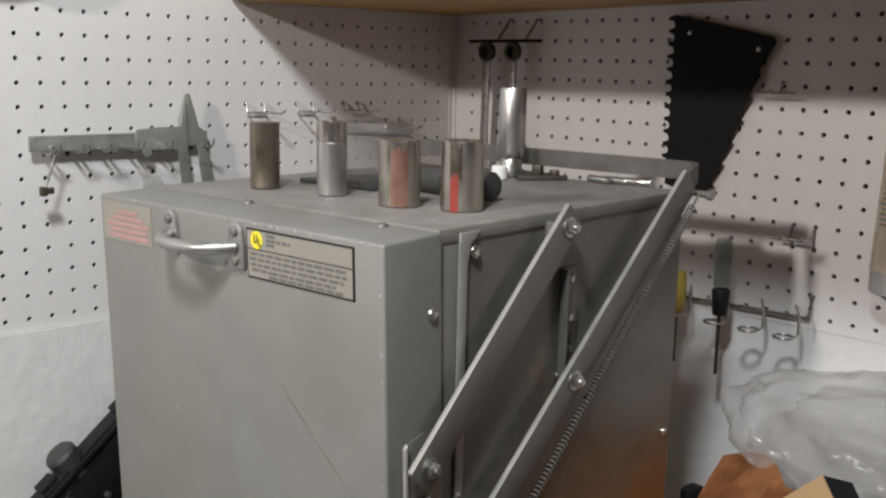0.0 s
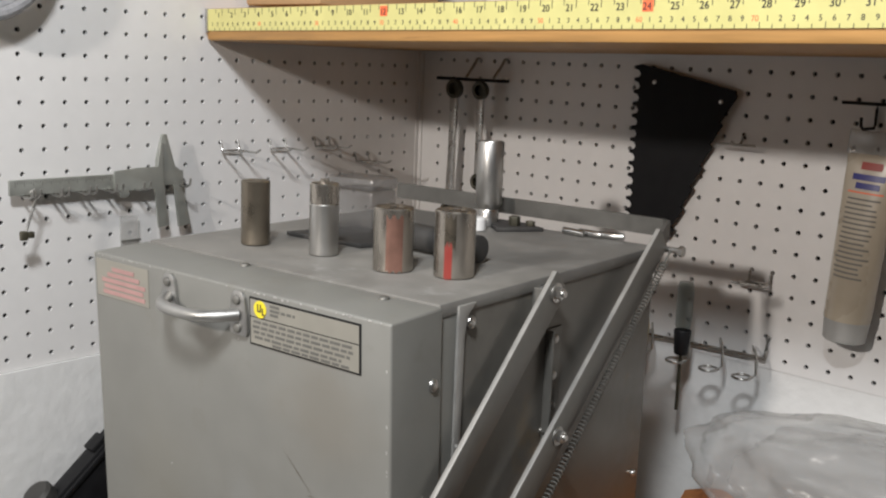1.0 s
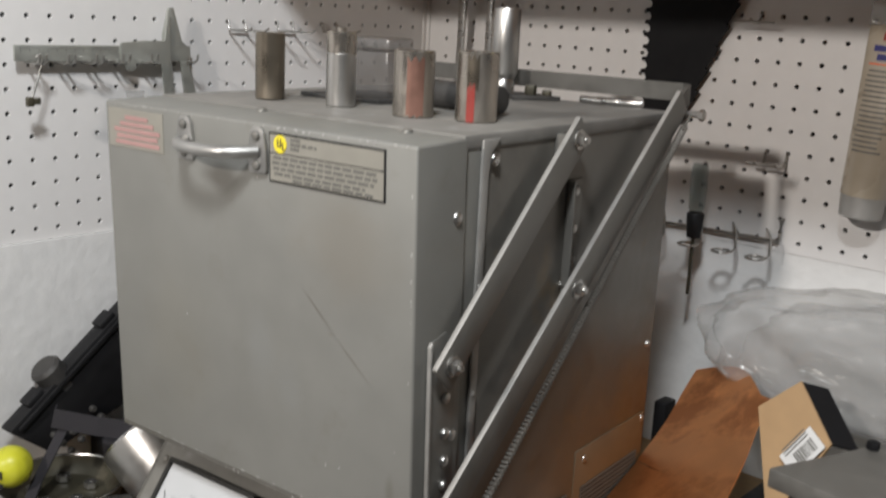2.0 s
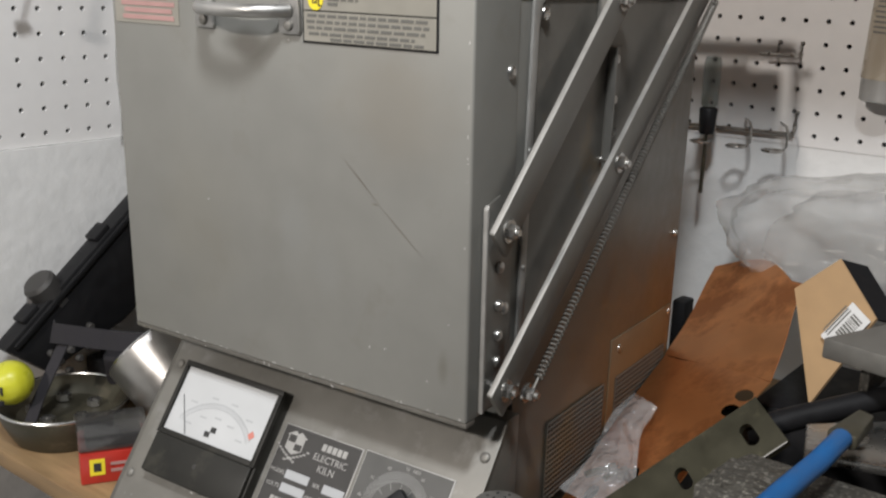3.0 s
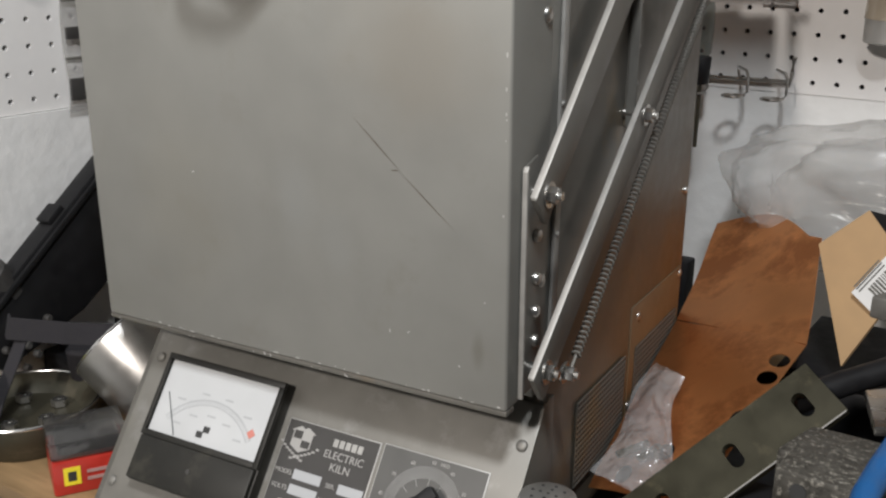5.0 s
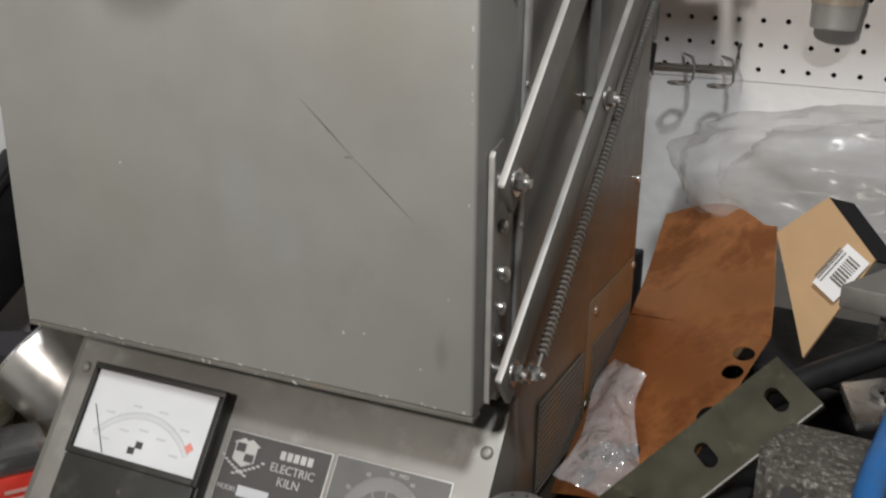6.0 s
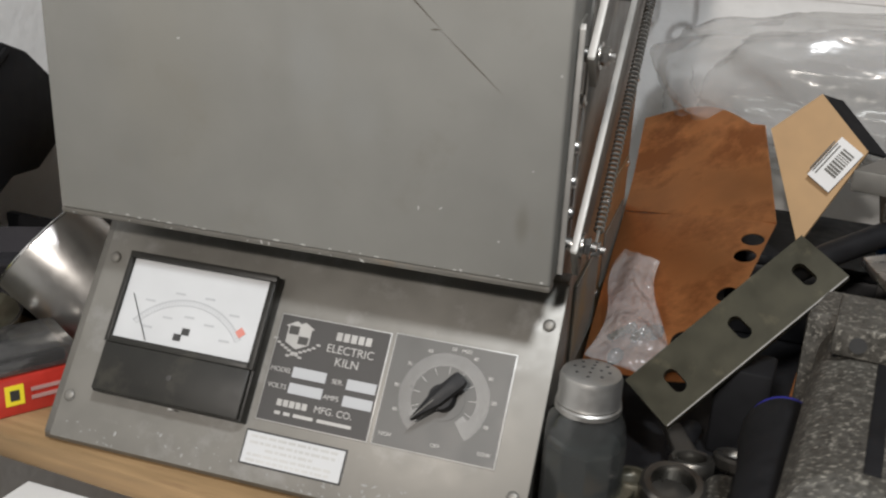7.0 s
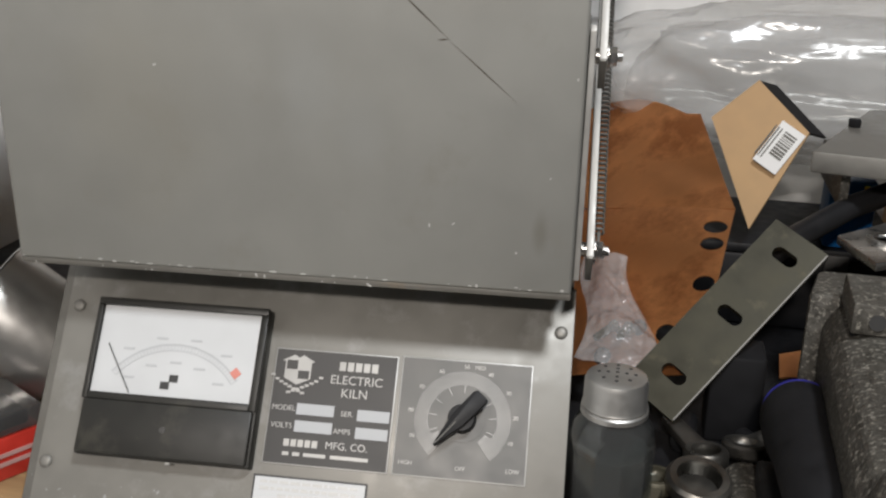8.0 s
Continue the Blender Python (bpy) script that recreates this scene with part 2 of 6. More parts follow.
def soft_spots(m, spots):
    """Smears, grime and painted shade with soft ragged edges on an upright sheet: centre, half-widths, colour and
    strength of each.
    """
    nt = m.node_tree
    b = nt.nodes["Principled BSDF"]
    out = b.inputs["Base Color"].links[0].from_socket
    co = nt.nodes.new("ShaderNodeTexCoord")
    ragged = nt.nodes.new("ShaderNodeTexNoise")
    ragged.inputs["Scale"].default_value = 28
    ragged.inputs["Detail"].default_value = 5
    nt.links.new(co.outputs["Object"], ragged.inputs["Vector"])
    for x, z, rx, rz, colour, much in spots:
        mp = nt.nodes.new("ShaderNodeMapping")
        mp.inputs["Location"].default_value = (-x / rx, 0, -z / rz)
        mp.inputs["Scale"].default_value = (1 / rx, 0, 1 / rz)
        nt.links.new(co.outputs["Object"], mp.inputs[0])
        far = nt.nodes.new("ShaderNodeVectorMath")
        far.operation = "LENGTH"
        nt.links.new(mp.outputs[0], far.inputs[0])
        rag = nt.nodes.new("ShaderNodeMath")
        rag.operation = "MULTIPLY_ADD"
        nt.links.new(ragged.outputs["Fac"], rag.inputs[0])
        rag.inputs[1].default_value = 0.9
        nt.links.new(far.outputs["Value"], rag.inputs[2])
        ramp = nt.nodes.new("ShaderNodeMapRange")
        ramp.interpolation_type = "SMOOTHSTEP"
        ramp.inputs["From Min"].default_value, ramp.inputs["From Max"].default_value = 0.6, 1.5
        ramp.inputs["To Min"].default_value, ramp.inputs["To Max"].default_value = much, 0.0
        nt.links.new(rag.outputs[0], ramp.inputs["Value"])
        mx = nt.nodes.new("ShaderNodeMix")
        mx.data_type = "RGBA"
        nt.links.new(ramp.outputs[0], mx.inputs["Factor"])
        nt.links.new(out, mx.inputs["A"])
        mx.inputs["B"].default_value = (*colour, 1)
        out = mx.outputs["Result"]
    nt.links.new(out, b.inputs["Base Color"])


soft_spots(M_PAINT, (
    # first spot: dark blob below the handle, painted where its shadow falls
    (-0.190, 0.404, 0.030, 0.015, (0.095, 0.085, 0.070), 0.75),
    (-0.150, 0.275, 0.022, 0.045, (0.31, 0.318, 0.31), 0.30),
    (-0.120, 0.250, 0.020, 0.030, (0.30, 0.308, 0.30), 0.25),
    (-0.060, 0.370, 0.070, 0.060, (0.235, 0.215, 0.180), 0.5),
    (-0.250, 0.260, 0.060, 0.090, (0.250, 0.240, 0.205), 0.4),
    (-0.015, 0.195, 0.006, 0.018, (0.16, 0.145, 0.12), 0.5)))
# one brown for the heat tarnish and the copper strip's reflection
heat_tint(M_PATINA_REFL, (0.255, 0.168, 0.080), 0.06, 0.36, 0.30, 0.06)

# ---- building helpers ----


def bm_new():
    return bmesh.new()


def box(bm, a, b, bevel=0.0, m=None, seg=2):
    """A block between two corners, its edges rounded by bevel."""
    t = bmesh.new()
    bmesh.ops.create_cube(t, size=1)
    for v in t.verts:
        v.co = Vector([a[i] + (b[i] - a[i]) * (v.co[i] + 0.5) for i in range(3)])
    if bevel:
        bmesh.ops.bevel(t, geom=list(t.edges), offset=bevel, segments=seg, affect="EDGES", profile=0.5)
    return join(bm, t, m)


def join(bm, t, m=None):
    if m is not None:
        bmesh.ops.transform(t, matrix=m, verts=t.verts)
    bmesh.ops.recalc_face_normals(t, faces=t.faces)
    me = bpy.data.meshes.new("tmp")
    t.to_mesh(me)
    t.free()
    bm.from_mesh(me)
    bpy.data.meshes.remove(me)
    return bm


def rod(bm, p, q, r, r2=None, seg=16, bevel=0.0):
    """A round bar from p to q."""
    p, q = Vector(p), Vector(q)
    t = bmesh.new()
    bmesh.ops.create_cone(t, cap_ends=True, segments=seg, radius1=r, radius2=r if r2 is None else r2, depth=(q - p).length)
    if bevel:
        rim = [e for e in t.edges if abs(e.verts[0].co.z - e.verts[1].co.z) < 1e-6]
        bmesh.ops.bevel(t, geom=rim, offset=bevel, segments=2, affect="EDGES", profile=0.5)
    m = Matrix.Translation((p + q) / 2) @ (q - p).to_track_quat("Z", "Y").to_matrix().to_4x4()
    return join(bm, t, m)


def wire(bm, pts, r, seg=8, closed=False):
    """A bent wire of radius r along pts."""
    pts = [Vector(p) for p in pts]
    rings = []
    n = len(pts)
    up = Vector((0.13, 0.31, 0.94))
    t = bmesh.new()
    for i, p in enumerate(pts):
        a = pts[(i - 1) % n] if closed or i else p
        b = pts[(i + 1) % n] if closed or i < n - 1 else p
        d = (b - a).normalized()
        u = d.cross(up)
        if u.length < 0.1:
            u = d.cross(Vector((1, 0, 0)))
        u.normalize()
        w = d.cross(u)
        rings.append([t.verts.new(p + r * (math.cos(k * math.tau / seg) * u + math.sin(k * math.tau / seg) * w)) for k in range(seg)])
    for i in range(n if closed else n - 1):
        r1, r2 = rings[i], rings[(i + 1) % n]
        for k in range(seg):
            t.faces.new((r1[k], r1[(k + 1) % seg], r2[(k + 1) % seg], r2[k]))
    if not closed:
        t.faces.new(rings[0])
        t.faces.new(list(reversed(rings[-1])))
    return join(bm, t)


def prism(bm, poly, axis, lo, hi, bevel=0.0, m=None):
    """A flat outline (two coordinates a corner), pulled along an axis from lo to hi."""
    t = bmesh.new()

    def place(a, b, c):
        return {"x": (c, a, b), "y": (a, c, b), "z": (a, b, c)}[axis]

    v1 = [t.verts.new(place(a, b, lo)) for a, b in poly]
    v2 = [t.verts.new(place(a, b, hi)) for a, b in poly]
    t.faces.new(v1)
    t.faces.new(list(reversed(v2)))
    n = len(poly)
    for i in range(n):
        t.faces.new((v1[i], v1[(i + 1) % n], v2[(i + 1) % n], v2[i]))
    bmesh.ops.recalc_face_normals(t, faces=t.faces)
    if bevel:
        bmesh.ops.bevel(t, geom=list(t.edges), offset=bevel, segments=2, affect="EDGES", profile=0.5)
    return join(bm, t, m)


def lathe(bm, prof, seg=32, m=None, squash=None):
    """A turned shape from (radius, height) pairs about z."""
    t = bmesh.new()
    rings = []
    for r, z in prof:
        rings.append([t.verts.new((r * math.cos(k * math.tau / seg), r * math.sin(k * math.tau / seg), z)) for k in range(seg)])
    for a, b in zip(rings, rings[1:]):
        for k in range(seg):
            t.faces.new((a[k], a[(k + 1) % seg], b[(k + 1) % seg], b[k]))
    if prof[0][0] > 0:
        t.faces.new(list(reversed(rings[0])))
    if prof[-1][0] > 0:
        t.faces.new(rings[-1])
    bmesh.ops.remove_doubles(t, verts=t.verts, dist=1e-6)
    return join(bm, t, m)


def sheet(bm, point, nu, nv, thick=0.0):
    """A curved sheet: point(u, v) for u, v in 0..1, given a thickness along its normals."""
    t = bmesh.new()
    g = [[t.verts.new(point(i / nu, j / nv)) for j in range(nv + 1)] for i in range(nu + 1)]
    for i in range(nu):
        for j in range(nv):
            t.faces.new((g[i][j], g[i + 1][j], g[i + 1][j + 1], g[i][j + 1]))
    bmesh.ops.recalc_face_normals(t, faces=t.faces)
    if thick:
        bmesh.ops.solidify(t, geom=list(t.faces), thickness=thick)
    return join(bm, t)




def finish(bm, name, mat, smooth=True):
    me = bpy.data.meshes.new(name)
    if smooth:
        for f in bm.faces:
            f.smooth = True
        for e in bm.edges:
            if len(e.link_faces) == 2 and e.calc_face_angle(0) > radians(35):
                e.smooth = False
    bm.to_mesh(me)
    bm.free()
    me.materials.append(mat)
    return me


def part(name, bm, mat, parent, label="", smooth=True):
    ob = new(name, finish(bm, name, mat, smooth))
    ob.parent = parent
    return tagged(ob, label=label)


def thing(name, label, category, m, group="", kind=""):
    ob = new(name)
    ob.matrix_world = m
    ob.empty_display_size = 0.02
    return tagged(ob, label, category, group, kind)


def solid(name, bm, mat, label, category, m=None, group="", kind="", smooth=True):
    """A thing of one mesh."""
    ob = new(name, finish(bm, name, mat, smooth))
    if m is not None:
        ob.matrix_world = m
    return tagged(ob, label, category, group, kind)


def lettering(name, text, size, mat, parent, m, label="", stretch=1.0):
    """Raised print in the built-in font, centred, turned into a mesh."""
    cu = bpy.data.curves.new(name, "FONT")
    cu.body, cu.size, cu.align_x, cu.align_y, cu.extrude = text, size, "CENTER", "CENTER", 0.00015
    tmp = new("tmp", cu)
    me = bpy.data.meshes.new_from_object(tmp.evaluated_get(bpy.context.evaluated_depsgraph_get()))
    bpy.data.objects.remove(tmp)
    me.transform(m @ Matrix.Diagonal((stretch, 1, 1, 1)))
    me.materials.clear()
    me.materials.append(mat)
    ob = new(name, me)
    ob.parent = parent
    return tagged(ob, label=label)

# ---- structure ----
P = 0.0254                      # pegboard pitch
XL, YB, BENCH = -0.5145, 1.18, 0.905


def pegboard(name, origin, along, out, n, rows, label):
    """A board of n x rows cells, each with a round hole through its 5 mm thickness. origin: the first hole's centre."""
    o, a, w = Vector(origin), Vector(along) * P, Vector(out)
    up = Vector((0, 0, P))
    r, seg = 0.0029 / P, 8
    verts, faces = [], []
    sq = [(-.5, -.5), (0, -.5), (.5, -.5), (.5, 0), (.5, .5), (0, .5), (-.5, .5), (-.5, 0)]
    for i in range(n):
        for j in range(rows):
            c = o + a * i + up * j
            k = len(verts)
            ring = [(r * math.cos(math.radians(225 + 45 * s)), r * math.sin(math.radians(225 + 45 * s))) for s in range(seg)]
            verts += [c + a * u + up * v for u, v in sq] + [c + a * u + up * v for u, v in ring] + [c + a * u + up * v - w * 0.005 for u, v in ring]
            for s in range(seg):
                q = (s + 1) % seg
                faces += [(k + s, k + q, k + 8 + q, k + 8 + s), (k + 8 + s, k + 8 + q, k + 16 + q, k + 16 + s)]
    k = len(verts)
    lo, hi = o - a / 2 - up / 2, o + a * (n - .5) + up * (rows - .5)
    c4 = [lo, lo + a * n, hi, hi - a * n]
    verts += c4 + [v - w * 0.005 for v in c4]
    faces += [(k + s, k + (s + 1) % 4, k + 4 + (s + 1) % 4, k + 4 + s) for s in range(4)]
    me = bpy.data.meshes.new(name)
    me.from_pydata([tuple(v) for v in verts], [], faces)
    bm = bmesh.new()
    bm.from_mesh(me)
    bpy.data.meshes.remove(me)
    bmesh.ops.remove_doubles(bm, verts=bm.verts, dist=1e-5)
    bmesh.ops.recalc_face_normals(bm, faces=bm.faces)
    return solid(name, bm, M_PEG, label, "pegboard", kind="structure", smooth=False)


def slab(name, a, b, mat, label, category):
    return solid(name, box(bm_new(), a, b), mat, label, category, kind="structure", smooth=False)


pegboard("wall_pegboard_back", (0.06 - 21 * P, YB, 1.2), (1, 0, 0), (0, -1, 0), 62, 30, "white painted pegboard wall with rows of round holes")
pegboard("wall_pegboard_side", (XL, 1.1762, 1.1885), (0, -1, 0), (1, 0, 0), 62, 30, "white painted pegboard side wall with rows of round holes")
slab("wall_back", (-0.64, YB + 0.02, 0), (2.4, YB + 0.14, 2.6), M_ROOM, "solid wall behind the back pegboard", "wall")
slab("wall_side", (XL - 0.14, -3.0, 0), (XL - 0.02, YB + 0.02, 2.6), M_ROOM, "solid wall behind the side pegboard", "wall")
slab("wall_lower_back", (XL - 0.02, YB + 0.0012, 0), (2.4, YB + 0.02, 1.1872), M_PLASTER, "white painted rough lower wall under the pegboard", "wall")
slab("wall_lower_side", (XL - 0.02, -3.0, 0), (XL + 0.0035, YB + 0.0012, 1.1751), M_PLASTER, "white painted rough concrete under the side pegboard", "wall")
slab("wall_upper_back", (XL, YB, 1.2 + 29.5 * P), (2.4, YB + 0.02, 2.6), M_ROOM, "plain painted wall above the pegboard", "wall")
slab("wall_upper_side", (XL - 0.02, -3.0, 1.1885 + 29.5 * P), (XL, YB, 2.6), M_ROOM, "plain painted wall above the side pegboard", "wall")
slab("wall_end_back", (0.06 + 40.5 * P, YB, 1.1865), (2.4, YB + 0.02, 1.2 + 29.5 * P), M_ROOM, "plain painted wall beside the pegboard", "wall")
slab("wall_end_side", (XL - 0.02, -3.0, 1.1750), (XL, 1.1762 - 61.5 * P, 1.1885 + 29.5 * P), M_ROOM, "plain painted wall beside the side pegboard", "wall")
slab("wall_far", (2.4, -3.0, 0), (2.52, YB + 0.14, 2.6), M_ROOM, "plain painted workshop wall", "wall")
slab("wall_front", (-0.64, -3.12, 0), (2.52, -3.0, 2.6), M_ROOM, "plain painted workshop wall", "wall")
slab("floor", (-0.64, -3.12, -0.1), (2.52, YB + 0.14, 0), M_FLOOR, "bare concrete workshop floor", "floor")
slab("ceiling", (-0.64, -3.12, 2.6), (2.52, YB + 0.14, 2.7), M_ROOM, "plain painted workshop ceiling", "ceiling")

# workbench: two planks and a front rail on legs
bench = thing("workbench", "light wooden workbench crowded with tools against the wall", "workbench", pose(0.2, 0.85, 0))
box_y = ((0.464 - 0.85, 0.725 - 0.85), (0.728 - 0.85, 0.952 - 0.85), (0.955 - 0.85, 1.178 - 0.85))
for y0, y1 in box_y:
    part("plank", box(bm_new(), (XL - 0.2 + 0.002, y0, BENCH - 0.019), (1.4, y1, BENCH), 0.003), M_BENCH, bench)
part("front_rail", box(bm_new(), (XL - 0.2 + 0.01, 0.0, BENCH - 0.12), (1.39, 0.04, BENCH - 0.019), 0.003), M_BENCH, bench)
for x in (-0.66, 0.4, 1.34):
    for y in (0.04, 0.28):
        part("leg", box(bm_new(), (x - 0.035, y - 0.02, 0), (x + 0.035, y + 0.035, BENCH - 0.019), 0.003), M_BENCH, bench)

# shelf with a steel tape stuck along its edge
shelf = thing("wall_shelf", "pine wall shelf with rounded front edge above the kiln", "shelf", pose(XL + 0.0015, 0.80, 1.5415, 0, -0.72, 0))
part("board", box(bm_new(), (0, 0, 0), (1.75, 0.378, 0.038), 0.004), M_PINE, shelf)
tape = part("measuring_tape", box(bm_new(), (0.006, -0.0018, 0.0118), (1.74, -0.0004, 0.037)), M_TAPE, shelf, "yellow steel tape measure with inch and centimetre marks", False)
bm = bm_new()
for k in range(1, 170):         # centimetre ticks below, inch ticks above
    x = 0.010 + 0.01 * k
    if x < 1.73:
        box(bm, (x - 0.00025, -0.0021, 0.0118), (x + 0.00025, -0.0018, 0.0150 if k % 5 else 0.0165))
for k in range(1, 68 * 2):
    x = 0.010 + P * k / 2
    if x < 1.73:
        box(bm, (x - 0.0003, -0.0021, 0.0318 if k % 2 else 0.0295), (x + 0.0003, -0.0018, 0.037))
part("tick_marks", bm, M_INK, tape, "", False)
for k in range(1, 112):
    x = 0.010 + 0.01 * k
    lettering("numeral", str(k if k % 10 == 0 else k % 10), 0.0062, M_ORANGE if k % 10 == 0 else M_INK, tape, pose(x - 0.004, -0.0019, 0.0190, 90, 0, 0))
for k in range(1, 44):
    x = 0.010 + P * k
    if k % 12 == 0:
        part("foot_mark", box(bm_new(), (x - 0.011, -0.0021, 0.0255), (x - 0.0008, -0.0018, 0.0355)), M_ORANGE, tape, "orange foot mark", False)
    lettering("numeral", str(k), 0.0085, M_INK, tape, pose(x - 0.0065, -0.0023, 0.0295, 90, 0, 0))
part("hook_end", box(bm_new(), (0.002, -0.003, 0.010), (0.0065, 0.0, 0.038), 0.0005), M_STEEL, tape)
solid("storage_box", box(bm_new(), (0, 0, 0), (0.14, 0.2, 0.12), 0.004), M_CARD, "brown storage box standing on the pine shelf", "box", pose(XL + 0.012, 0.85, 1.5862))

# ---- the kiln ----
kiln = thing("electric_kiln", "grey enamelled front-loading electric kiln with lifting door", "kiln", pose(0.0784, 0.5329, BENCH, 0, 0, 4.66))


def kp(name, bm, mat, parent=None, label="", smooth=True):
    bmesh.ops.translate(bm, verts=bm.verts, vec=(0, 0, -BENCH))
    return part(name, bm, mat, parent or kiln, label, smooth)


def screw(bm, at, out, r=0.0045, h=0.003):
    """A pan-head screw on a surface."""
    o = Vector(out).normalized()
    m = Matrix.Translation(at) @ o.to_track_quat("Z", "Y").to_matrix().to_4x4()
    return lathe(bm, [(r, 0), (r, h * 0.35), (r * 0.85, h * 0.75), (r * 0.5, h), (0, h)], 14, m)


def bolt(bm, at, r=0.0065, h=0.006):
    """A washer and a hex head on the side of the kiln."""
    p = Vector(at)
    rod(bm, p, p + Vector((0.0014, 0, 0)), r * 1.25, seg=20)
    rod(bm, p + Vector((0.0014, 0, 0)), p + Vector((h, 0, 0)), r * 0.85, seg=6, bevel=0.0006)
    return rod(bm, p + Vector((h, 0, 0)), p + Vector((h + 0.003, 0, 0)), r * 0.42, seg=10)


# carcass: closed sheet-metal box with sloping control front
prof = [(0.083, 1.3565), (0.403, 1.3565), (0.403, 0.906), (-0.0315, 0.906), (-0.0315, 0.912), (0.065, 1.0461), (0.083, 1.0461)]
body = kp("body", prism(bm_new(), prof, "x", -0.332, 0.0, 0.0012), M_PATINA_REFL, None, "heat-stained steel carcass")
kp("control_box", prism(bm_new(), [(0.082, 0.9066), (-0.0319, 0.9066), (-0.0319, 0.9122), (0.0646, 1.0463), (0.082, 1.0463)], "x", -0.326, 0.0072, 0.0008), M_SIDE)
kp("top_sheet", box(bm_new(), (-0.334, 0.0572, 1.3480), (0.0015, 0.404, 1.3585), 0.0012), M_TOP, None, "dusty grey top sheet")
kp("front_post", box(bm_new(), (-0.012, 0.0585, 1.052), (0.0005, 0.0825, 1.3550), 0.001), M_PAINT)
kp("door_seam", box(bm_new(), (-0.004, 0.0562, 1.075), (0.0036, 0.0578, 1.3530), 0.0004), M_EDGE)
kp("post_lip", prism(bm_new(), [(0.078, 1.060), (0.0865, 1.060), (0.0865, 1.330), (0.090, 1.345), (0.100, 1.354), (0.078, 1.354)], "x", 0.0008, 0.0032, 0.0005), M_EDGE)
bm = screw(bm_new(), (0.0008, 0.0945, 1.339), (1, 0, 0), 0.0055, 0.004)
kp("screw", bm, M_STEEL)
for z in (1.245, 1.225, 1.160):
    kp("rivet", screw(bm_new(), (0.0032, 0.0815, z), (1, 0, 0), 0.002, 0.0012), M_EDGE)
for y, z in ((0.390, 1.126), (0.393, 1.045), (0.275, 1.040), (0.262, 0.962)):
    kp("screw", screw(bm_new(), (0.0, y, z), (1, 0, 0), 0.004, 0.003), M_STEEL)
kp("access_cover", box(bm_new(), (0.0, 0.258, 0.925), (0.0014, 0.397, 1.052), 0.0005), M_PATINA_REFL, None, "riveted side cover plate")
for y0, y1, z0, z1 in ((0.140, 0.245, 0.944, 1.014), (0.272, 0.385, 0.965, 1.012)):
    vent = kp("vent_grille", box(bm_new(), (0.0005, y0, z0), (0.0020, y1, z1), 0.0004), M_MESHV, None, "dark perforated vent grille")
    bm = bm_new()
    n, rows = int((y1 - y0) / 0.0045), int((z1 - z0) / 0.0045)
    for i in range(n + 1):
        y = y0 + i * (y1 - y0) / n
        box(bm, (0.0020, y - 0.0006, z0), (0.0027, y + 0.0006, z1))
    for j in range(rows + 1):
        z = z0 + j * (z1 - z0) / rows
        box(bm, (0.0020, y0, z - 0.0006), (0.0029, y1, z + 0.0006))
    kp("mesh", bm, M_SIDE, vent, "", False)

# door: folded sheet pan
door = kp("door", box(bm_new(), (-0.336, 0.0, 1.0620), (0.0048, 0.0565, 1.3555), 0.0022, seg=3), M_PAINT, None, "grey hammered enamel lifting door")
kp("inner_liner", box(bm_new(), (-0.329, 0.05, 1.056), (-0.006, 0.0605, 1.35), 0.001), M_BLACKP, door)
kp("bottom_hem", box(bm_new(), (-0.336, 0.0005, 1.0585), (0.0048, 0.012, 1.0625), 0.001), M_SIDE, door)
for x, y in ((-0.197, 0.050), (-0.042, 0.046)):
    kp("screw", screw(bm_new(), (x, y, 1.3550), (0, 0, 1), 0.0045, 0.003), M_ARM, door)
for z in (1.300, 1.135):
    kp("screw", screw(bm_new(), (0.003, 0.046, z), (1, 0, 0), 0.0050, 0.0045), M_STEEL, door)
# paint chips and scratches
rng = random.Random(4)
bm = bm_new()
for i in range(18):
    x, z = rng.uniform(-0.33, -0.01), rng.choice((1.0600, 1.0605 + abs(rng.gauss(0, .002)), rng.uniform(1.08, 1.34)))
    s = rng.uniform(0.0003, 0.0008)
    m = pose(x, -0.0001, z, 90, 0, 0) @ pose(0, 0, 0, 0, 0, rng.uniform(0, 180)) @ Matrix.Diagonal((rng.uniform(1, 2.4), 1, 1, 1))
    t = bmesh.new()
    bmesh.ops.create_circle(t, cap_ends=True, segments=7, radius=s)
    for v in t.verts:
        v.co.x += rng.uniform(-.3, .3) * s
    join(bm, t, m)
for i in range(70):
    edge_at = rng.choice(("top", "top", "top", "side", "foot", "foot"))
    if edge_at == "top":
        x, z = rng.uniform(-0.334, 0.002), 1.3545 - abs(rng.gauss(0, 0.0006))
    elif edge_at == "side":
        x, z = 0.0020 - abs(rng.gauss(0, 0.0006)), rng.uniform(1.075, 1.353)
    else:
        x, z = rng.uniform(-0.334, 0.002), 1.0635 + abs(rng.gauss(0, 0.0007))
    t = bmesh.new()
    bmesh.ops.create_circle(t, cap_ends=True, segments=6, radius=rng.uniform(0.00025, 0.0008))
    stretch_to = (1.0, rng.uniform(1, 3), 1, 1) if edge_at == "side" else (rng.uniform(1, 3.5), 1.0, 1, 1)
    join(bm, t, pose(x, -0.0001, z, 90, 0, 0) @ Matrix.Diagonal(stretch_to))
tagged(kp("paint_chips", bm, M_CHIP, door, "bare metal paint chips", False), kind="stuff")
bm = bm_new()
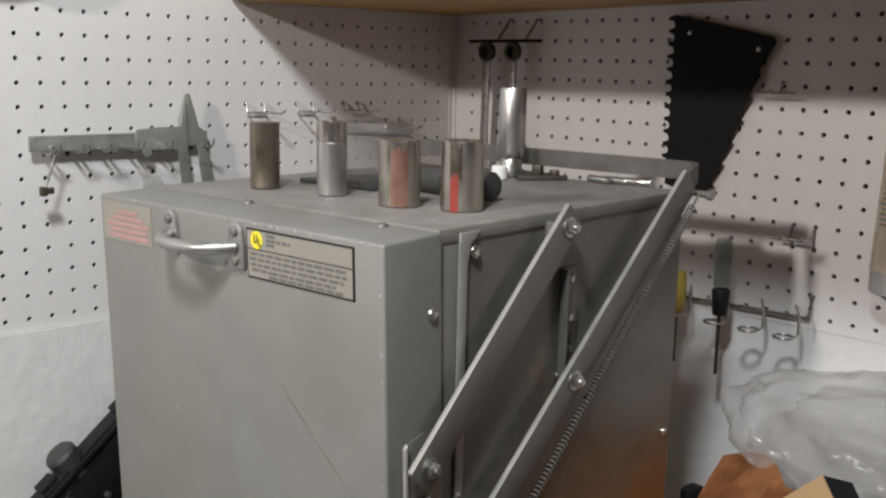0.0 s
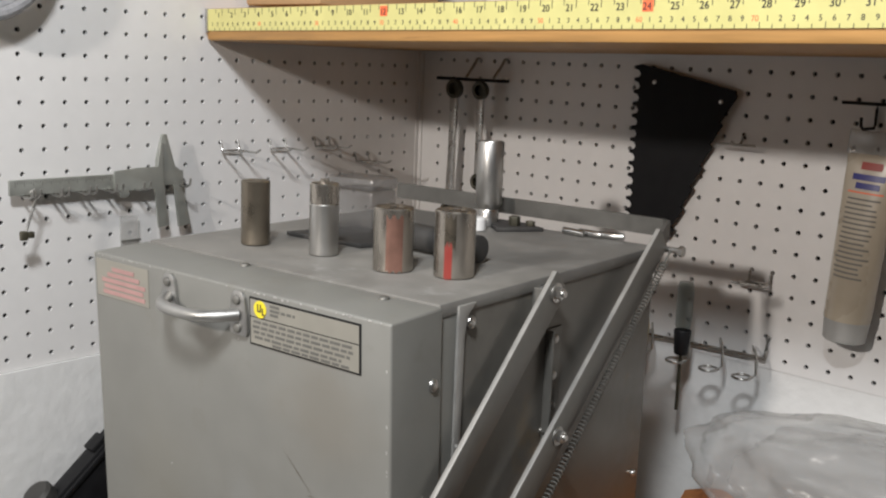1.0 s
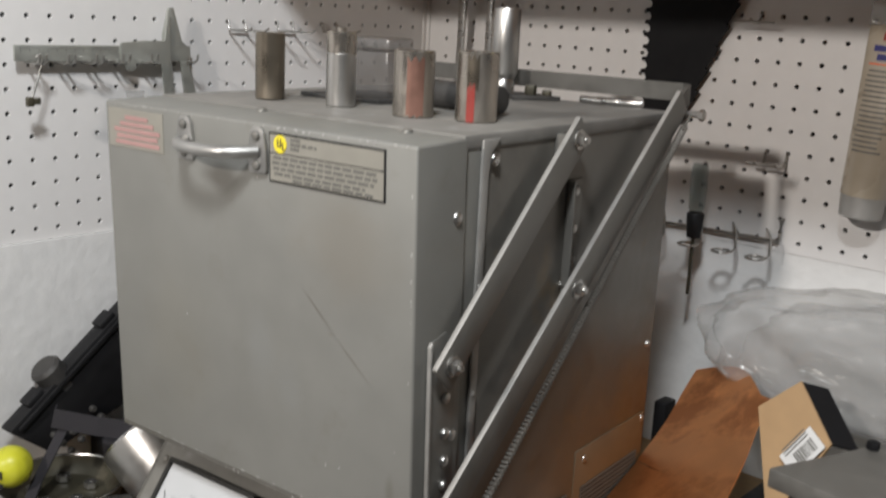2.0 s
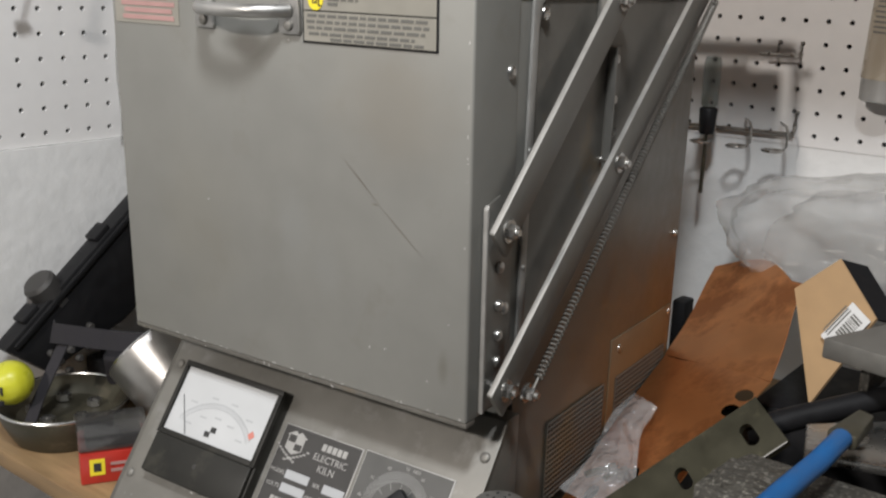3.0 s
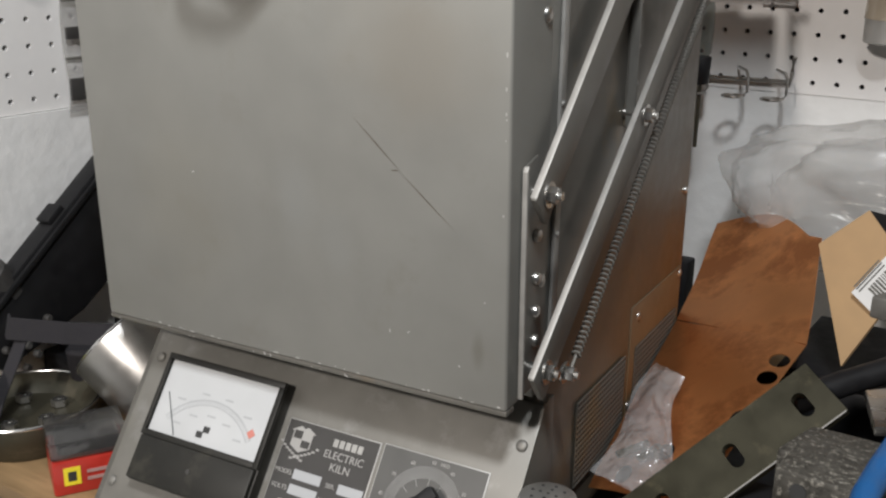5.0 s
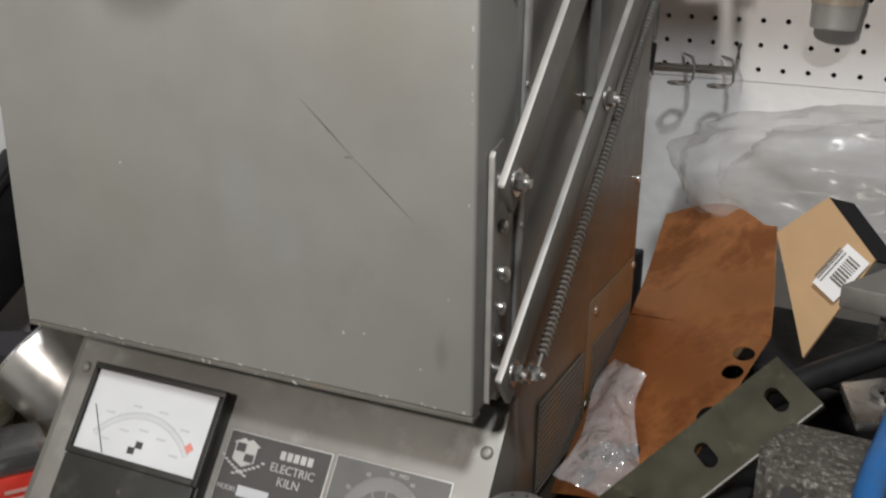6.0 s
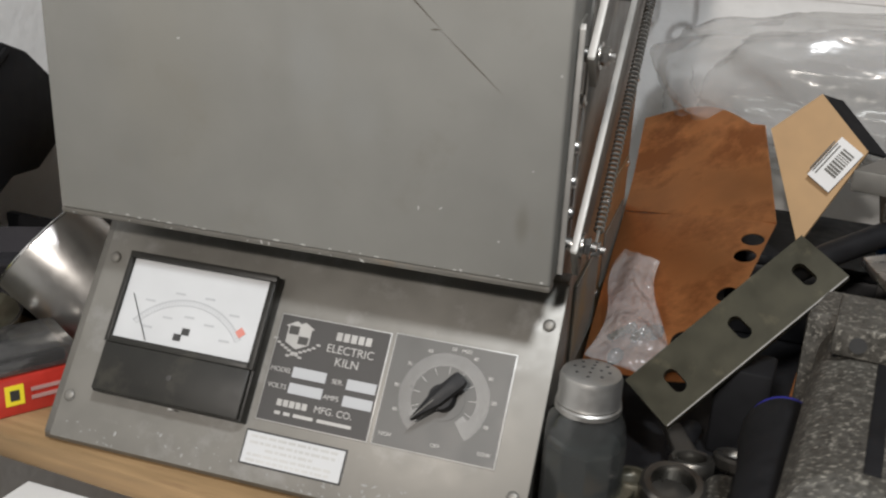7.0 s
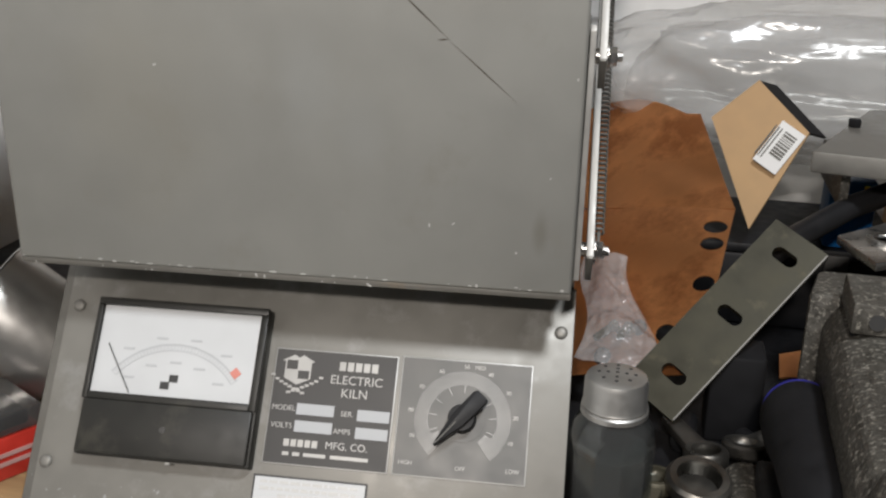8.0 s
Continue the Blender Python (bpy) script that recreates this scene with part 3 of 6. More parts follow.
for (x0, z0), (x1, z1), w in (((-0.1043, 1.2391), (-0.068, 1.2060), 0.0006), ((-0.0705, 1.2078), (-0.031, 1.1743), 0.0005), ((-0.0765, 1.2070), (-0.0694, 1.2078), 0.0006)):
    d = Vector((x1 - x0, 0, z1 - z0)).normalized() * w
    s = Vector((-d.z, 0, d.x)) * 0.7
    t = bmesh.new()
    t.faces.new([t.verts.new((x0, -0.0001, z0)), t.verts.new(Vector(((x0 + x1) / 2, -0.0001, (z0 + z1) / 2)) + s), t.verts.new((x1, -0.0001, z1)), t.verts.new(Vector(((x0 + x1) / 2, -0.0001, (z0 + z1) / 2)) - s)])
    join(bm, t)
kp("scratch", bm, M_CYLDARK, door, "dark diagonal scratch", False)

# pull handle: two screwed feet and a bowed grip
FOOT = [(-0.0085, -0.0175), (0.0085, -0.0175), (0.0098, -0.0150), (0.0095, 0.0), (0.0075, 0.0130), (0.0040, 0.0172), (-0.0040, 0.0172), (-0.0075, 0.0130), (-0.0095, 0.0), (-0.0098, -0.0150)]
handle = kp("handle", prism(bm_new(), [(x - 0.229, z + 1.3360) for x, z in FOOT], "y", -0.0035, 0.0, 0.0012), M_ALU, door, "cast aluminium pull handle")
kp("foot", prism(bm_new(), [(x - 0.1455, z + 1.3360) for x, z in FOOT], "y", -0.0035, 0.0, 0.0012), M_ALU, handle)
pts = []
for k in range(17):
    u = k / 16
    x = -0.229 + 0.084 * u
    out = 0.024 * (1 - abs(2 * u - 1) ** 3.2)
    pts.append((x, -0.003 - out, 1.3345))
kp("grip", wire(bm_new(), pts, 0.0048, 12), M_ALU, handle)
for x in (-0.229, -0.1455):
    for z in (1.3245, 1.3465):
        kp("screw", screw(bm_new(), (x, -0.0035, z), (0, -1, 0), 0.004, 0.0028), M_ARM, handle)

# stickers on the door
warn = kp("warning_label", box(bm_new(), (-0.331, -0.0006, 1.318), (-0.259, 0.0, 1.3505)), M_FILM, door, "silvery label with faded pink print", False)
for k in range(5):
    z = 1.3435 - k * 0.0052
    w = (0.030, 0.044, 0.060, 0.054, 0.058)[k]
    kp("print_bar", box(bm_new(), (-0.2930 - w / 2, -0.0011, z - 0.0017), (-0.2930 + w / 2, -0.0006, z + 0.0017)), M_PINK, warn, "", False)
rating = kp("rating_plate", box(bm_new(), (-0.135, -0.0006, 1.3135), (-0.022, 0.0, 1.3505)), M_BLACKP, door, "silvery rating plate with black border", False)
kp("face", box(bm_new(), (-0.1335, -0.0011, 1.3359), (-0.0235, -0.0006, 1.3490)), M_FILM, rating, "", False)
kp("face", box(bm_new(), (-0.1335, -0.0011, 1.3150), (-0.0235, -0.0006, 1.3349)), M_FILM, rating, "", False)
kp("round_mark", lathe(bm_new(), [(0.0066, 0), (0.0066, 0.0006), (0, 0.0006)], 24, pose(-0.1225, -0.0011, 1.3425, 90, 0, 0)), M_YELLOW, rating, "round yellow approval mark", False)
for x0, z0, x1, z1 in ((-0.1250, 1.3405, -0.1240, 1.3465), (-0.1240, 1.3405, -0.1215, 1.3415), (-0.1220, 1.3405, -0.1210, 1.3465), (-0.1200, 1.3385, -0.1190, 1.3440), (-0.1200, 1.3385, -0.1170, 1.3395)):
    kp("mark_stroke", box(bm_new(), (x0, -0.0021, z0), (x1, -0.0017, z1)), M_INK, rating, "", False)
rng = random.Random(2)
for k, (z, x0, x1) in enumerate(((1.3468, -.112, -.100), (1.3435, -.112, -.086), (1.3403, -.112, -.103), (1.3322, -.130, -.030), (1.3282, -.131, -.028), (1.3242, -.130, -.032), (1.3202, -.129, -.040), (1.3168, -.110, -.030))):
    bm = bm_new()
    x = x0
    while x < x1 - 0.002:
        w = rng.uniform(0.004, 0.010)
        box(bm, (x, -0.0014, z - 0.0010), (min(x + w, x1), -0.0011, z + 0.0010))
        x += w + 0.0018
    kp("print_line", bm, M_GREYINK, rating, "", False)

# lifting arms: flat bars in planes beside the carcass


def flat_bar(bm, p, q, x0, x1, width, ext0=0.012, ext1=0.012):
    p, q = Vector(p), Vector(q)
    d = (q - p).normalized()
    n = Vector((-d.y, d.x)) * width / 2
    a, b = p - d * ext0, q + d * ext1
    return prism(bm, [tuple(a - n), tuple(b - n), tuple(b + n), tuple(a + n)], "x", x0, x1, 0.0006)


B1, B2, B3, B4 = (0.193, 1.348), (0.2077, 1.2218), (0.0361, 1.1975), (0.0423, 1.0804)
for side in (1,):
    def sx(v):
        return v if side > 0 else -0.338 - v
    lo, hi = sorted((sx(0.0115), sx(0.0155)))
    arm = kp("upper_arm", flat_bar(bm_new(), B3, B1, lo, hi, 0.026, 0.013, 0.013), M_ARM, None, "flat steel door arm with pale strips for its lit edge")
    # pale strip puts the light on the arm's upper edge into the colour
    kp("bright_edge", flat_bar(bm_new(), (B3[0] - 0.0092, B3[1] + 0.0094), (B1[0] - 0.0092, B1[1] + 0.0094), lo - 0.0002, hi + 0.0002, 0.0010, 0.012, 0.012), M_EDGE, arm)
    lo, hi = sorted((sx(0.0125), sx(0.0165)))
    low = kp("lower_arm", flat_bar(bm_new(), B4, (0.380, 1.366), lo, hi, 0.027, 0.014, 0.008), M_ARM, None, "flat steel counterbalance arm")
    kp("bright_edge", flat_bar(bm_new(), (B4[0] - 0.0090, B4[1] + 0.0104), (0.371, 1.3764), lo - 0.0002, hi + 0.0002, 0.0010, 0.013, 0.006), M_EDGE, low)
    for ob, pts in ((arm, (B1, B3)), (low, (B2, B4))):
        for y, z in pts:
            bm = bm_new()
            if side > 0:
                bolt(bm, (0.0155 if ob is arm else 0.0165, y, z))
                rod(bm, (0.0005, y, z), (0.0126, y, z), 0.0045, seg=12)
            else:
                rod(bm, (-0.357, y, z), (-0.3385, y, z), 0.005, seg=12)
            kp("bolt", bm, M_STEEL, ob)
pts = [(0.0145, 0.376, 1.3625), (0.0145, 0.392, 1.3745), (0.013, 0.400, 1.377), (0.006, 0.4045, 1.3775), (-0.170, 0.4045, 1.3775), (-0.300, 0.4045, 1.3775), (-0.326, 0.4045, 1.3775), (-0.332, 0.4045, 1.3775)]
bm = bm_new()
t = bmesh.new()
rings = []
for i, p in enumerate(pts):
    a, b = Vector(pts[max(0, i - 1)]), Vector(pts[min(len(pts) - 1, i + 1)])
    d = (b - a).normalized()
    up = Vector((0, 0, 1)) if i > 1 else Vector((0, -0.68, 0.73))
    s = d.cross(up).normalized()
    c = Vector(p)
    rings.append([t.verts.new(c + s * 0.0019 * e + up * 0.0086 * f) for e, f in ((-1, -1), (1, -1), (1, 1), (-1, 1))])
for a, b in zip(rings, rings[1:]):
    for k in range(4):
        t.faces.new((a[k], a[(k + 1) % 4], b[(k + 1) % 4], b[k]))
t.faces.new(rings[0])
t.faces.new(list(reversed(rings[-1])))
kp("cross_strap", join(bm, t), M_BACKBAR, None, "flat steel strap bent round the back of the kiln", False)
# spring along the lower arm
a, b = Vector((0.0205, 0.074, 1.070)), Vector((0.0205, 0.394, 1.358))
d = b - a
n1, n2 = Vector((1, 0, 0)), d.normalized().cross(Vector((1, 0, 0)))
bm = bm_new()
for k in range(104):
    u = 0.03 + 0.93 * k / 103
    lead = d.normalized() * 0.0014
    wire(bm, [a + d * u + lead * (q / 10 - 0.5) + (n1 * math.cos(q * math.tau / 10) + n2 * math.sin(q * math.tau / 10)) * 0.0031 for q in range(10)], 0.00085, 5, True)
rod(bm, a, a + d * 0.035, 0.0011, seg=6)
rod(bm, a + d * 0.955, b, 0.0011, seg=6)
tagged(kp("coil_spring", bm, M_ARM, None, "long steel coil spring beside the arm"), kind="stuff")
bm = bolt(bm_new(), (0.0165, 0.072, 1.069), 0.006, 0.008)
kp("spring_anchor", bm, M_STEEL)
bm = rod(bm_new(), (0.012, 0.398, 1.358), (0.030, 0.398, 1.358), 0.003, seg=10)
kp("spring_anchor", rod(bm, (0.028, 0.398, 1.358), (0.032, 0.398, 1.358), 0.0055, seg=6), M_STEEL)
# door side bracket and carcass bracket
brk = kp("door_bracket", prism(bm_new(), [(0.014, 1.066), (0.048, 1.066), (0.048, 1.208), (0.036, 1.2185), (0.016, 1.214)], "x", 0.0035, 0.0058, 0.0004), M_ARM, door)
kp("flange", prism(bm_new(), [(0.014, 1.066), (0.0165, 1.066), (0.0165, 1.216), (0.014, 1.213)], "x", 0.0058, 0.0090, 0.0004), M_EDGE, brk)
for z in (1.168, 1.140, 1.118, 1.098):
    kp("rivet", screw(bm_new(), (0.0058, 0.036, z), (1, 0, 0), 0.0042, 0.0034), M_STEEL, brk)
brk = kp("arm_bracket", box(bm_new(), (0.0003, 0.206, 1.212), (0.0025, 0.228, 1.312), 0.0004), M_SIDE, None, "", False)
kp("flange", box(bm_new(), (0.0025, 0.2035, 1.212), (0.0095, 0.2058, 1.312), 0.0004), M_ARM, brk, "", False)
kp("flange", box(bm_new(), (0.0003, 0.181, 1.315), (0.011, 0.1835, 1.352), 0.0005), M_ARM, brk, "", False)
for z in (1.302, 1.270, 1.243):
    kp("rivet", screw(bm_new(), (0.0025, 0.217, z), (1, 0, 0), 0.0038, 0.003), M_STEEL, brk)

# the door hangs from its upper edge and leans in at the foot
door.matrix_basis = pose(0, 0, 1.3555 - BENCH, 1.9, 0, 0) @ pose(0, 0, BENCH - 1.3555)

# sloping control panel; u runs down the slope, h stands off it
PD, PN = Vector((0, -0.5839, -0.8118)), Vector((0, -0.8118, 0.5839))
PO = Vector((0.0078, 0.0652, 1.0464))
panel_m = Matrix(((1, 0, 0, PO.x), (0, -PD.y, PN.y, PO.y), (0, -PD.z, PN.z, PO.z), (0, 0, 0, 1)))   # x across, y up the slope, z out


def on_panel(bm):
    bmesh.ops.transform(bm, matrix=panel_m, verts=bm.verts)
    return bm


def pbox(x0, u0, x1, u1, h0, h1, bevel=0.0):
    return on_panel(box(bm_new(), (x0, -u1, h0), (x1, -u0, h1), bevel))


panel = kp("control_panel", pbox(-0.333, 0.002, 0.001, 0.168, 0.0005, 0.0025, 0.0006), M_PANEL, None, "scuffed aluminium control panel")
for x, u in ((-0.007, 0.031), (-0.325, 0.037), (-0.327, 0.139), (-0.008, 0.141)):
    kp("screw", on_panel(screw(bm_new(), (x, -u, 0.0025), (0, 0, 1), 0.0042, 0.0020)), M_ARM, panel)
rng = random.Random(8)
bm = bm_new()
for i in range(85):
    t = bmesh.new()
    s = rng.uniform(0.0002, 0.0009)
    bmesh.ops.create_circle(t, cap_ends=True, segments=8, radius=s)
    for v in t.verts:
        v.co.x += rng.uniform(-.4, .4) * s
    join(bm, t, pose(rng.uniform(-0.335, -0.02), -0.168 + abs(rng.gauss(0, 0.010)) + 0.0015, 0.00256, 0, 0, rng.uniform(0, 180)) @ Matrix.Diagonal((rng.uniform(1, 2.5), 1, 1, 1)))
tagged(kp("paint_spatter", on_panel(bm), M_SPAT, panel, "old pale paint spatter", False), kind="stuff")

# pyrometer
meter = kp("pyrometer", pbox(-0.3025, 0.030, -0.1945, 0.1255, 0.0025, 0.0125, 0.0012), M_METER, None, "dusty black pyrometer with white dial")
dial = kp("dial", pbox(-0.2990, 0.0345, -0.1990, 0.0880, 0.0122, 0.0130), M_DIAL, meter, "white pyrometer dial", False)
kp("lower_cover", pbox(-0.3010, 0.0925, -0.1960, 0.1245, 0.0110, 0.0165, 0.0012), M_METER, meter)
kp("cover_screw", on_panel(lathe(bm_new(), [(0.0019, 0), (0.0019, 0.0005), (0, 0.0007)], 14, pose(-0.2485, -0.108, 0.0165))), M_PLATE, meter)
kp("zero_screw", on_panel(lathe(bm_new(), [(0.002, 0), (0.002, 0.001), (0, 0.001)], 10, pose(-0.2440, -0.1262, 0.0110, 90, 0, 0))), M_EDGE, meter)
rim = bm_new()
for a, b in (((-0.3025, 0.0300), (-0.1945, 0.0345)), ((-0.3025, 0.0345), (-0.2993, 0.0925)), ((-0.1988, 0.0345), (-0.1945, 0.0925)), ((-0.2993, 0.0882), (-0.1988, 0.0925))):
    box(rim, (a[0], -b[1], 0.0125), (b[0], -a[1], 0.0160), 0.0005)
kp("bezel", on_panel(rim), M_METER, meter)


def arc(cx, cu, r0, r1, a0, a1, h0, h1, n=28):
    t = bmesh.new()
    rows = []
    for k in range(n + 1):
        a = radians(a0 + (a1 - a0) * k / n)
        rows.append([t.verts.new((cx + r * math.cos(a), -cu + r * math.sin(a), h)) for r, h in ((r0, h0), (r1, h0), (r1, h1), (r0, h1))])
    for p, q in zip(rows, rows[1:]):
        for k in range(4):
            t.faces.new((p[k], p[(k + 1) % 4], q[(k + 1) % 4], q[k]))
    return on_panel(join(bm_new(), t))


kp("scale_arc", arc(-0.2485, 0.1055, 0.0490, 0.0500, 38, 142, 0.0129, 0.0132), M_FAINT, dial, "", False)
kp("scale_arc", arc(-0.2485, 0.1055, 0.0455, 0.0461, 38, 142, 0.0129, 0.0132), M_FAINT, dial, "", False)
bm = bm_new()
for k in range(41):
    a = radians(38 + 104 * k / 40)
    m = pose(-0.2485, -0.1055, 0.0130) @ Matrix.Rotation(a, 4, "Z")
    box(bm, (0.0461, -0.00012, 0), (0.049 if k % 5 else 0.0505, 0.00012, 0.0003), 0, m)
kp("scale_ticks", on_panel(bm), M_FAINT, dial, "", False)
for k in range(9):
    a = radians(46 + 88 * k / 8)
    r = 0.0565 if k % 2 else 0.0405
    x, y = -0.2485 + r * math.cos(a), -0.1055 + r * math.sin(a) * 0.95
    if y < -0.036:
        kp("print_bar", on_panel(box(bm_new(), (x - 0.0035, y - 0.0007, 0.0130), (x + 0.0035, y + 0.0007, 0.0133))), M_FAINT, dial, "", False)
kp("red_mark", on_panel(box(bm_new(), (-0.0026, -0.0026, 0.0130), (0.0026, 0.0026, 0.0134), 0, pose(-0.2105, -0.0705, 0, 0, 0, 45))), M_HAZED, dial, "small red diamond", False)
kp("emblem", pbox(-0.2510, 0.0745, -0.2455, 0.0790, 0.0130, 0.0133), M_INK, dial, "", False)
kp("emblem", pbox(-0.2560, 0.0790, -0.2505, 0.0835, 0.0130, 0.0133), M_INK, dial, "", False)
bm = bm_new()
p, q = Vector((-0.2745, -0.0870, 0.0139)), Vector((-0.2925, -0.0580, 0.0139))
kp("needle", on_panel(rod(bm, p, q, 0.00030, seg=6)), M_PLATE, meter)
mc = panel_m @ Vector((-0.2485, -0.0778, 0)) - Vector((0, 0, BENCH))
meter.matrix_basis = Matrix.Translation(mc + PD * 0.005) @ Matrix.Diagonal((1.05, 1.05, 1.05, 1)) @ Matrix.Translation(-mc)

# name plate
plate = kp("name_plate", pbox(-0.187, 0.0545, -0.1075, 0.1275, 0.0025, 0.0033, 0.0003), M_SILVER, None, "dark metal name plate with silver print")
kp("face", pbox(-0.1862, 0.0553, -0.1083, 0.1267, 0.0033, 0.0036), M_PLATE, plate, "", False)
Z0 = -BENCH


def ptext(text, x, u, size, parent, stretch=1.0, mat=None):
    return lettering("lettering", text, size, mat or M_SILVER, parent, Matrix.Translation((0, 0, Z0)) @ panel_m @ Matrix.Translation((x, -u, 0.0038)), "", stretch)


def pbar(x0, u0, x1, u1, parent, mat=None, h=0.0040, name="print_bar"):
    return kp(name, pbox(x0, u0, x1, u1, 0.0036, h), mat or M_SILVER, parent, "", False)


for k in range(5):
    pbar(-0.1448 + 0.0052 * k, 0.0608, -0.1408 + 0.0052 * k, 0.0664, plate)
ptext("ELECTRIC", -0.1330, 0.0725, 0.0078, plate)
ptext("KILN", -0.1335, 0.0808, 0.0080, plate)
ptext("MODEL", -0.1775, 0.0925, 0.0046, plate)
ptext("VOLTS", -0.1775, 0.1035, 0.0046, plate)
ptext("SER.", -0.1365, 0.0935, 0.0046, plate)
ptext("AMPS", -0.1385, 0.1045, 0.0046, plate)
for x0, u0 in ((-0.1690, 0.0890), (-0.1690, 0.0998), (-0.1300, 0.0900), (-0.1300, 0.1010)):
    pbar(x0, u0, x0 + (0.0240 if x0 < -0.15 else 0.0205), u0 + 0.0070, plate, M_FAINT, name="blank_field")
for k in range(5):
    pbar(-0.1745 + 0.0045 * k, 0.1116, -0.1710 + 0.0045 * k, 0.1160, plate)
ptext("MFG. CO.", -0.1345, 0.1138, 0.0064, plate)
for x0, x1 in ((-0.1745, -0.1705), (-0.1680, -0.1635), (-0.1610, -0.1470), (-0.1440, -0.1200)):
    pbar(x0, 0.1195, x1, 0.1217, plate)
# emblem: quartered shield with a peaked top over a crossed laurel
EX, EU = -0.1715, 0.0690
kp("emblem", on_panel(prism(bm_new(), [(EX - 0.0085, -EU - 0.0045), (EX - 0.0085, -EU + 0.0060), (EX - 0.0105, -EU + 0.0066), (EX - 0.0030, -EU + 0.0105), (EX, -EU + 0.0088), (EX + 0.0030, -EU + 0.0105), (EX + 0.0105, -EU + 0.0066), (EX + 0.0085, -EU + 0.0060), (EX + 0.0085, -EU - 0.0045), (EX, -EU - 0.0085)], "z", 0.0036, 0.0039)), M_SILVER, plate, "", False)
for x0, x1, y0, y1 in ((EX - 0.0075, EX - 0.0004, -EU + 0.0012, -EU + 0.0070), (EX + 0.0004, EX + 0.0075, -EU - 0.0046, -EU + 0.0006)):
    kp("emblem_quarter", on_panel(box(bm_new(), (x0, y0, 0.0039), (x1, y1, 0.0041))), M_PLATE, plate, "", False)
for s in (-1, 1):
    bm = bm_new()
    for k in range(8):
        f = k / 7
        x, y = EX + s * (0.0155 - 0.020 * f), -EU - 0.0030 - 0.0105 * f ** 0.75
        box(bm, (x - 0.0013, y - 0.0007, 0.0036), (x + 0.0013, y + 0.0007, 0.0040), 0)
    kp("laurel", on_panel(bm), M_SILVER, plate, "", False)

# switch plate with ray dial and knob
sw = kp("switch_plate", pbox(-0.1050, 0.0535, -0.0225, 0.1275, 0.0025, 0.0033, 0.0003), M_SILVER, None, "grey switch plate with ray dial")
kp("face", pbox(-0.1041, 0.0544, -0.0234, 0.1266, 0.0033, 0.0036), M_DIALP, sw, "", False)
CX, CU = -0.0640, 0.0905
bm = bm_new()
for k in range(101):
    a = radians(-50 + 280 * k / 100)
    m = pose(CX, -CU, 0.0036) @ Matrix.Rotation(a, 4, "Z")
    box(bm, (0.0165 if k % 10 == 0 or k > 92 or k < 8 else 0.0215, -0.00013, 0), (0.0300, 0.00013, 0.0003), 0, m)
tagged(kp("dial_engraving", on_panel(bm), M_RAY, sw, "fine silver rays", False), kind="stuff")
for k, s in enumerate(("0", "10", "20", "30", "40", "50", "60", "70", "80", "90")):
    a = radians(-50 + 280 * k / 10)
    if s not in ("0",):
        ptext(s, CX + 0.0328 * math.cos(a), CU - 0.0328 * math.sin(a), 0.0034, sw)
ptext("HIGH", CX - 0.0330, CU + 0.0290, 0.0036, sw)
ptext("OFF", CX + 0.0010, CU + 0.0300, 0.0036, sw)
ptext("LOW", CX + 0.0330, CU + 0.0290, 0.0036, sw)
ptext("MED", CX + 0.0085, CU - 0.0328, 0.0034, sw)
kp("dial_disc", on_panel(lathe(bm_new(), [(0.0140, 0.0036), (0.0140, 0.0042), (0, 0.0042)], 32, pose(CX, -CU, 0))), M_DIALP, sw)
knob = kp("knob", on_panel(lathe(bm_new(), [(0.0088, 0.0042), (0.0085, 0.012), (0.0078, 0.0135), (0, 0.0137)], 28, pose(CX, -CU, 0))), M_BLACK, sw, "black pointer knob")
turn = pose(CX, -CU, 0) @ Matrix.Rotation(radians(230), 4, "Z")
kp("pointer", on_panel(prism(bm_new(), [(-0.0190, -0.0040), (-0.0165, -0.0052), (0.0030, -0.0048), (0.0235, -0.0006), (0.0235, 0.0006), (0.0030, 0.0048), (-0.0165, 0.0052), (-0.0190, 0.0040)], "z", 0.0120, 0.0190, 0.0009, turn)), M_BLACK, knob)
kp("index_line", on_panel(box(bm_new(), (0.004, -0.0003, 0.0190), (0.0225, 0.0003, 0.0193), 0, turn)), M_GREYINK, knob, "", False)
# caution strip
st = kp("caution_strip", pbox(-0.1905, 0.1345, -0.1185, 0.1575, 0.0025, 0.0031), M_INK, None, "white caution strip with black border", False)
kp("face", pbox(-0.1893, 0.1357, -0.1197, 0.1563, 0.0031, 0.0034), M_DIAL, st, "", False)
rng = random.Random(5)
for k, u in enumerate((0.1385, 0.1425, 0.1465, 0.1505, 0.1540)):
    bm = bm_new()
    x = -0.186 + (0.012 if k == 2 else 0)
    while x < -0.126 - (0.014 if k == 2 else 0):
        w = rng.uniform(0.002, 0.0065)
        box(bm, (x, -u - 0.0009, 0.0034), (x + w, -u + 0.0009, 0.0036))
        x += w + 0.0012
    kp("print_line", on_panel(bm), M_RAY, st, "", False)

# corner trim closes the joint of the two boards
solid("trim_corner", prism(bm_new(), [(XL, YB), (XL + 0.0075, YB), (XL + 0.0075, YB - 0.0015), (XL + 0.0015, YB - 0.0015), (XL + 0.0015, YB - 0.0075), (XL, YB - 0.0075)], "z", 1.187, 1.2 + 29.4 * P), M_PEG, "white corner strip where the pegboards meet", "trim", kind="structure", smooth=False)
slab("trim_joint", (XL - 0.004, YB + 0.0005, 1.187), (0.06 - 21.5 * P + 0.001, YB + 0.004, 1.2 + 29.4 * P), M_PEG, "narrow white strip of pegboard in the corner", "trim")

# ---- on top of the kiln ----
TOP = 1.3590
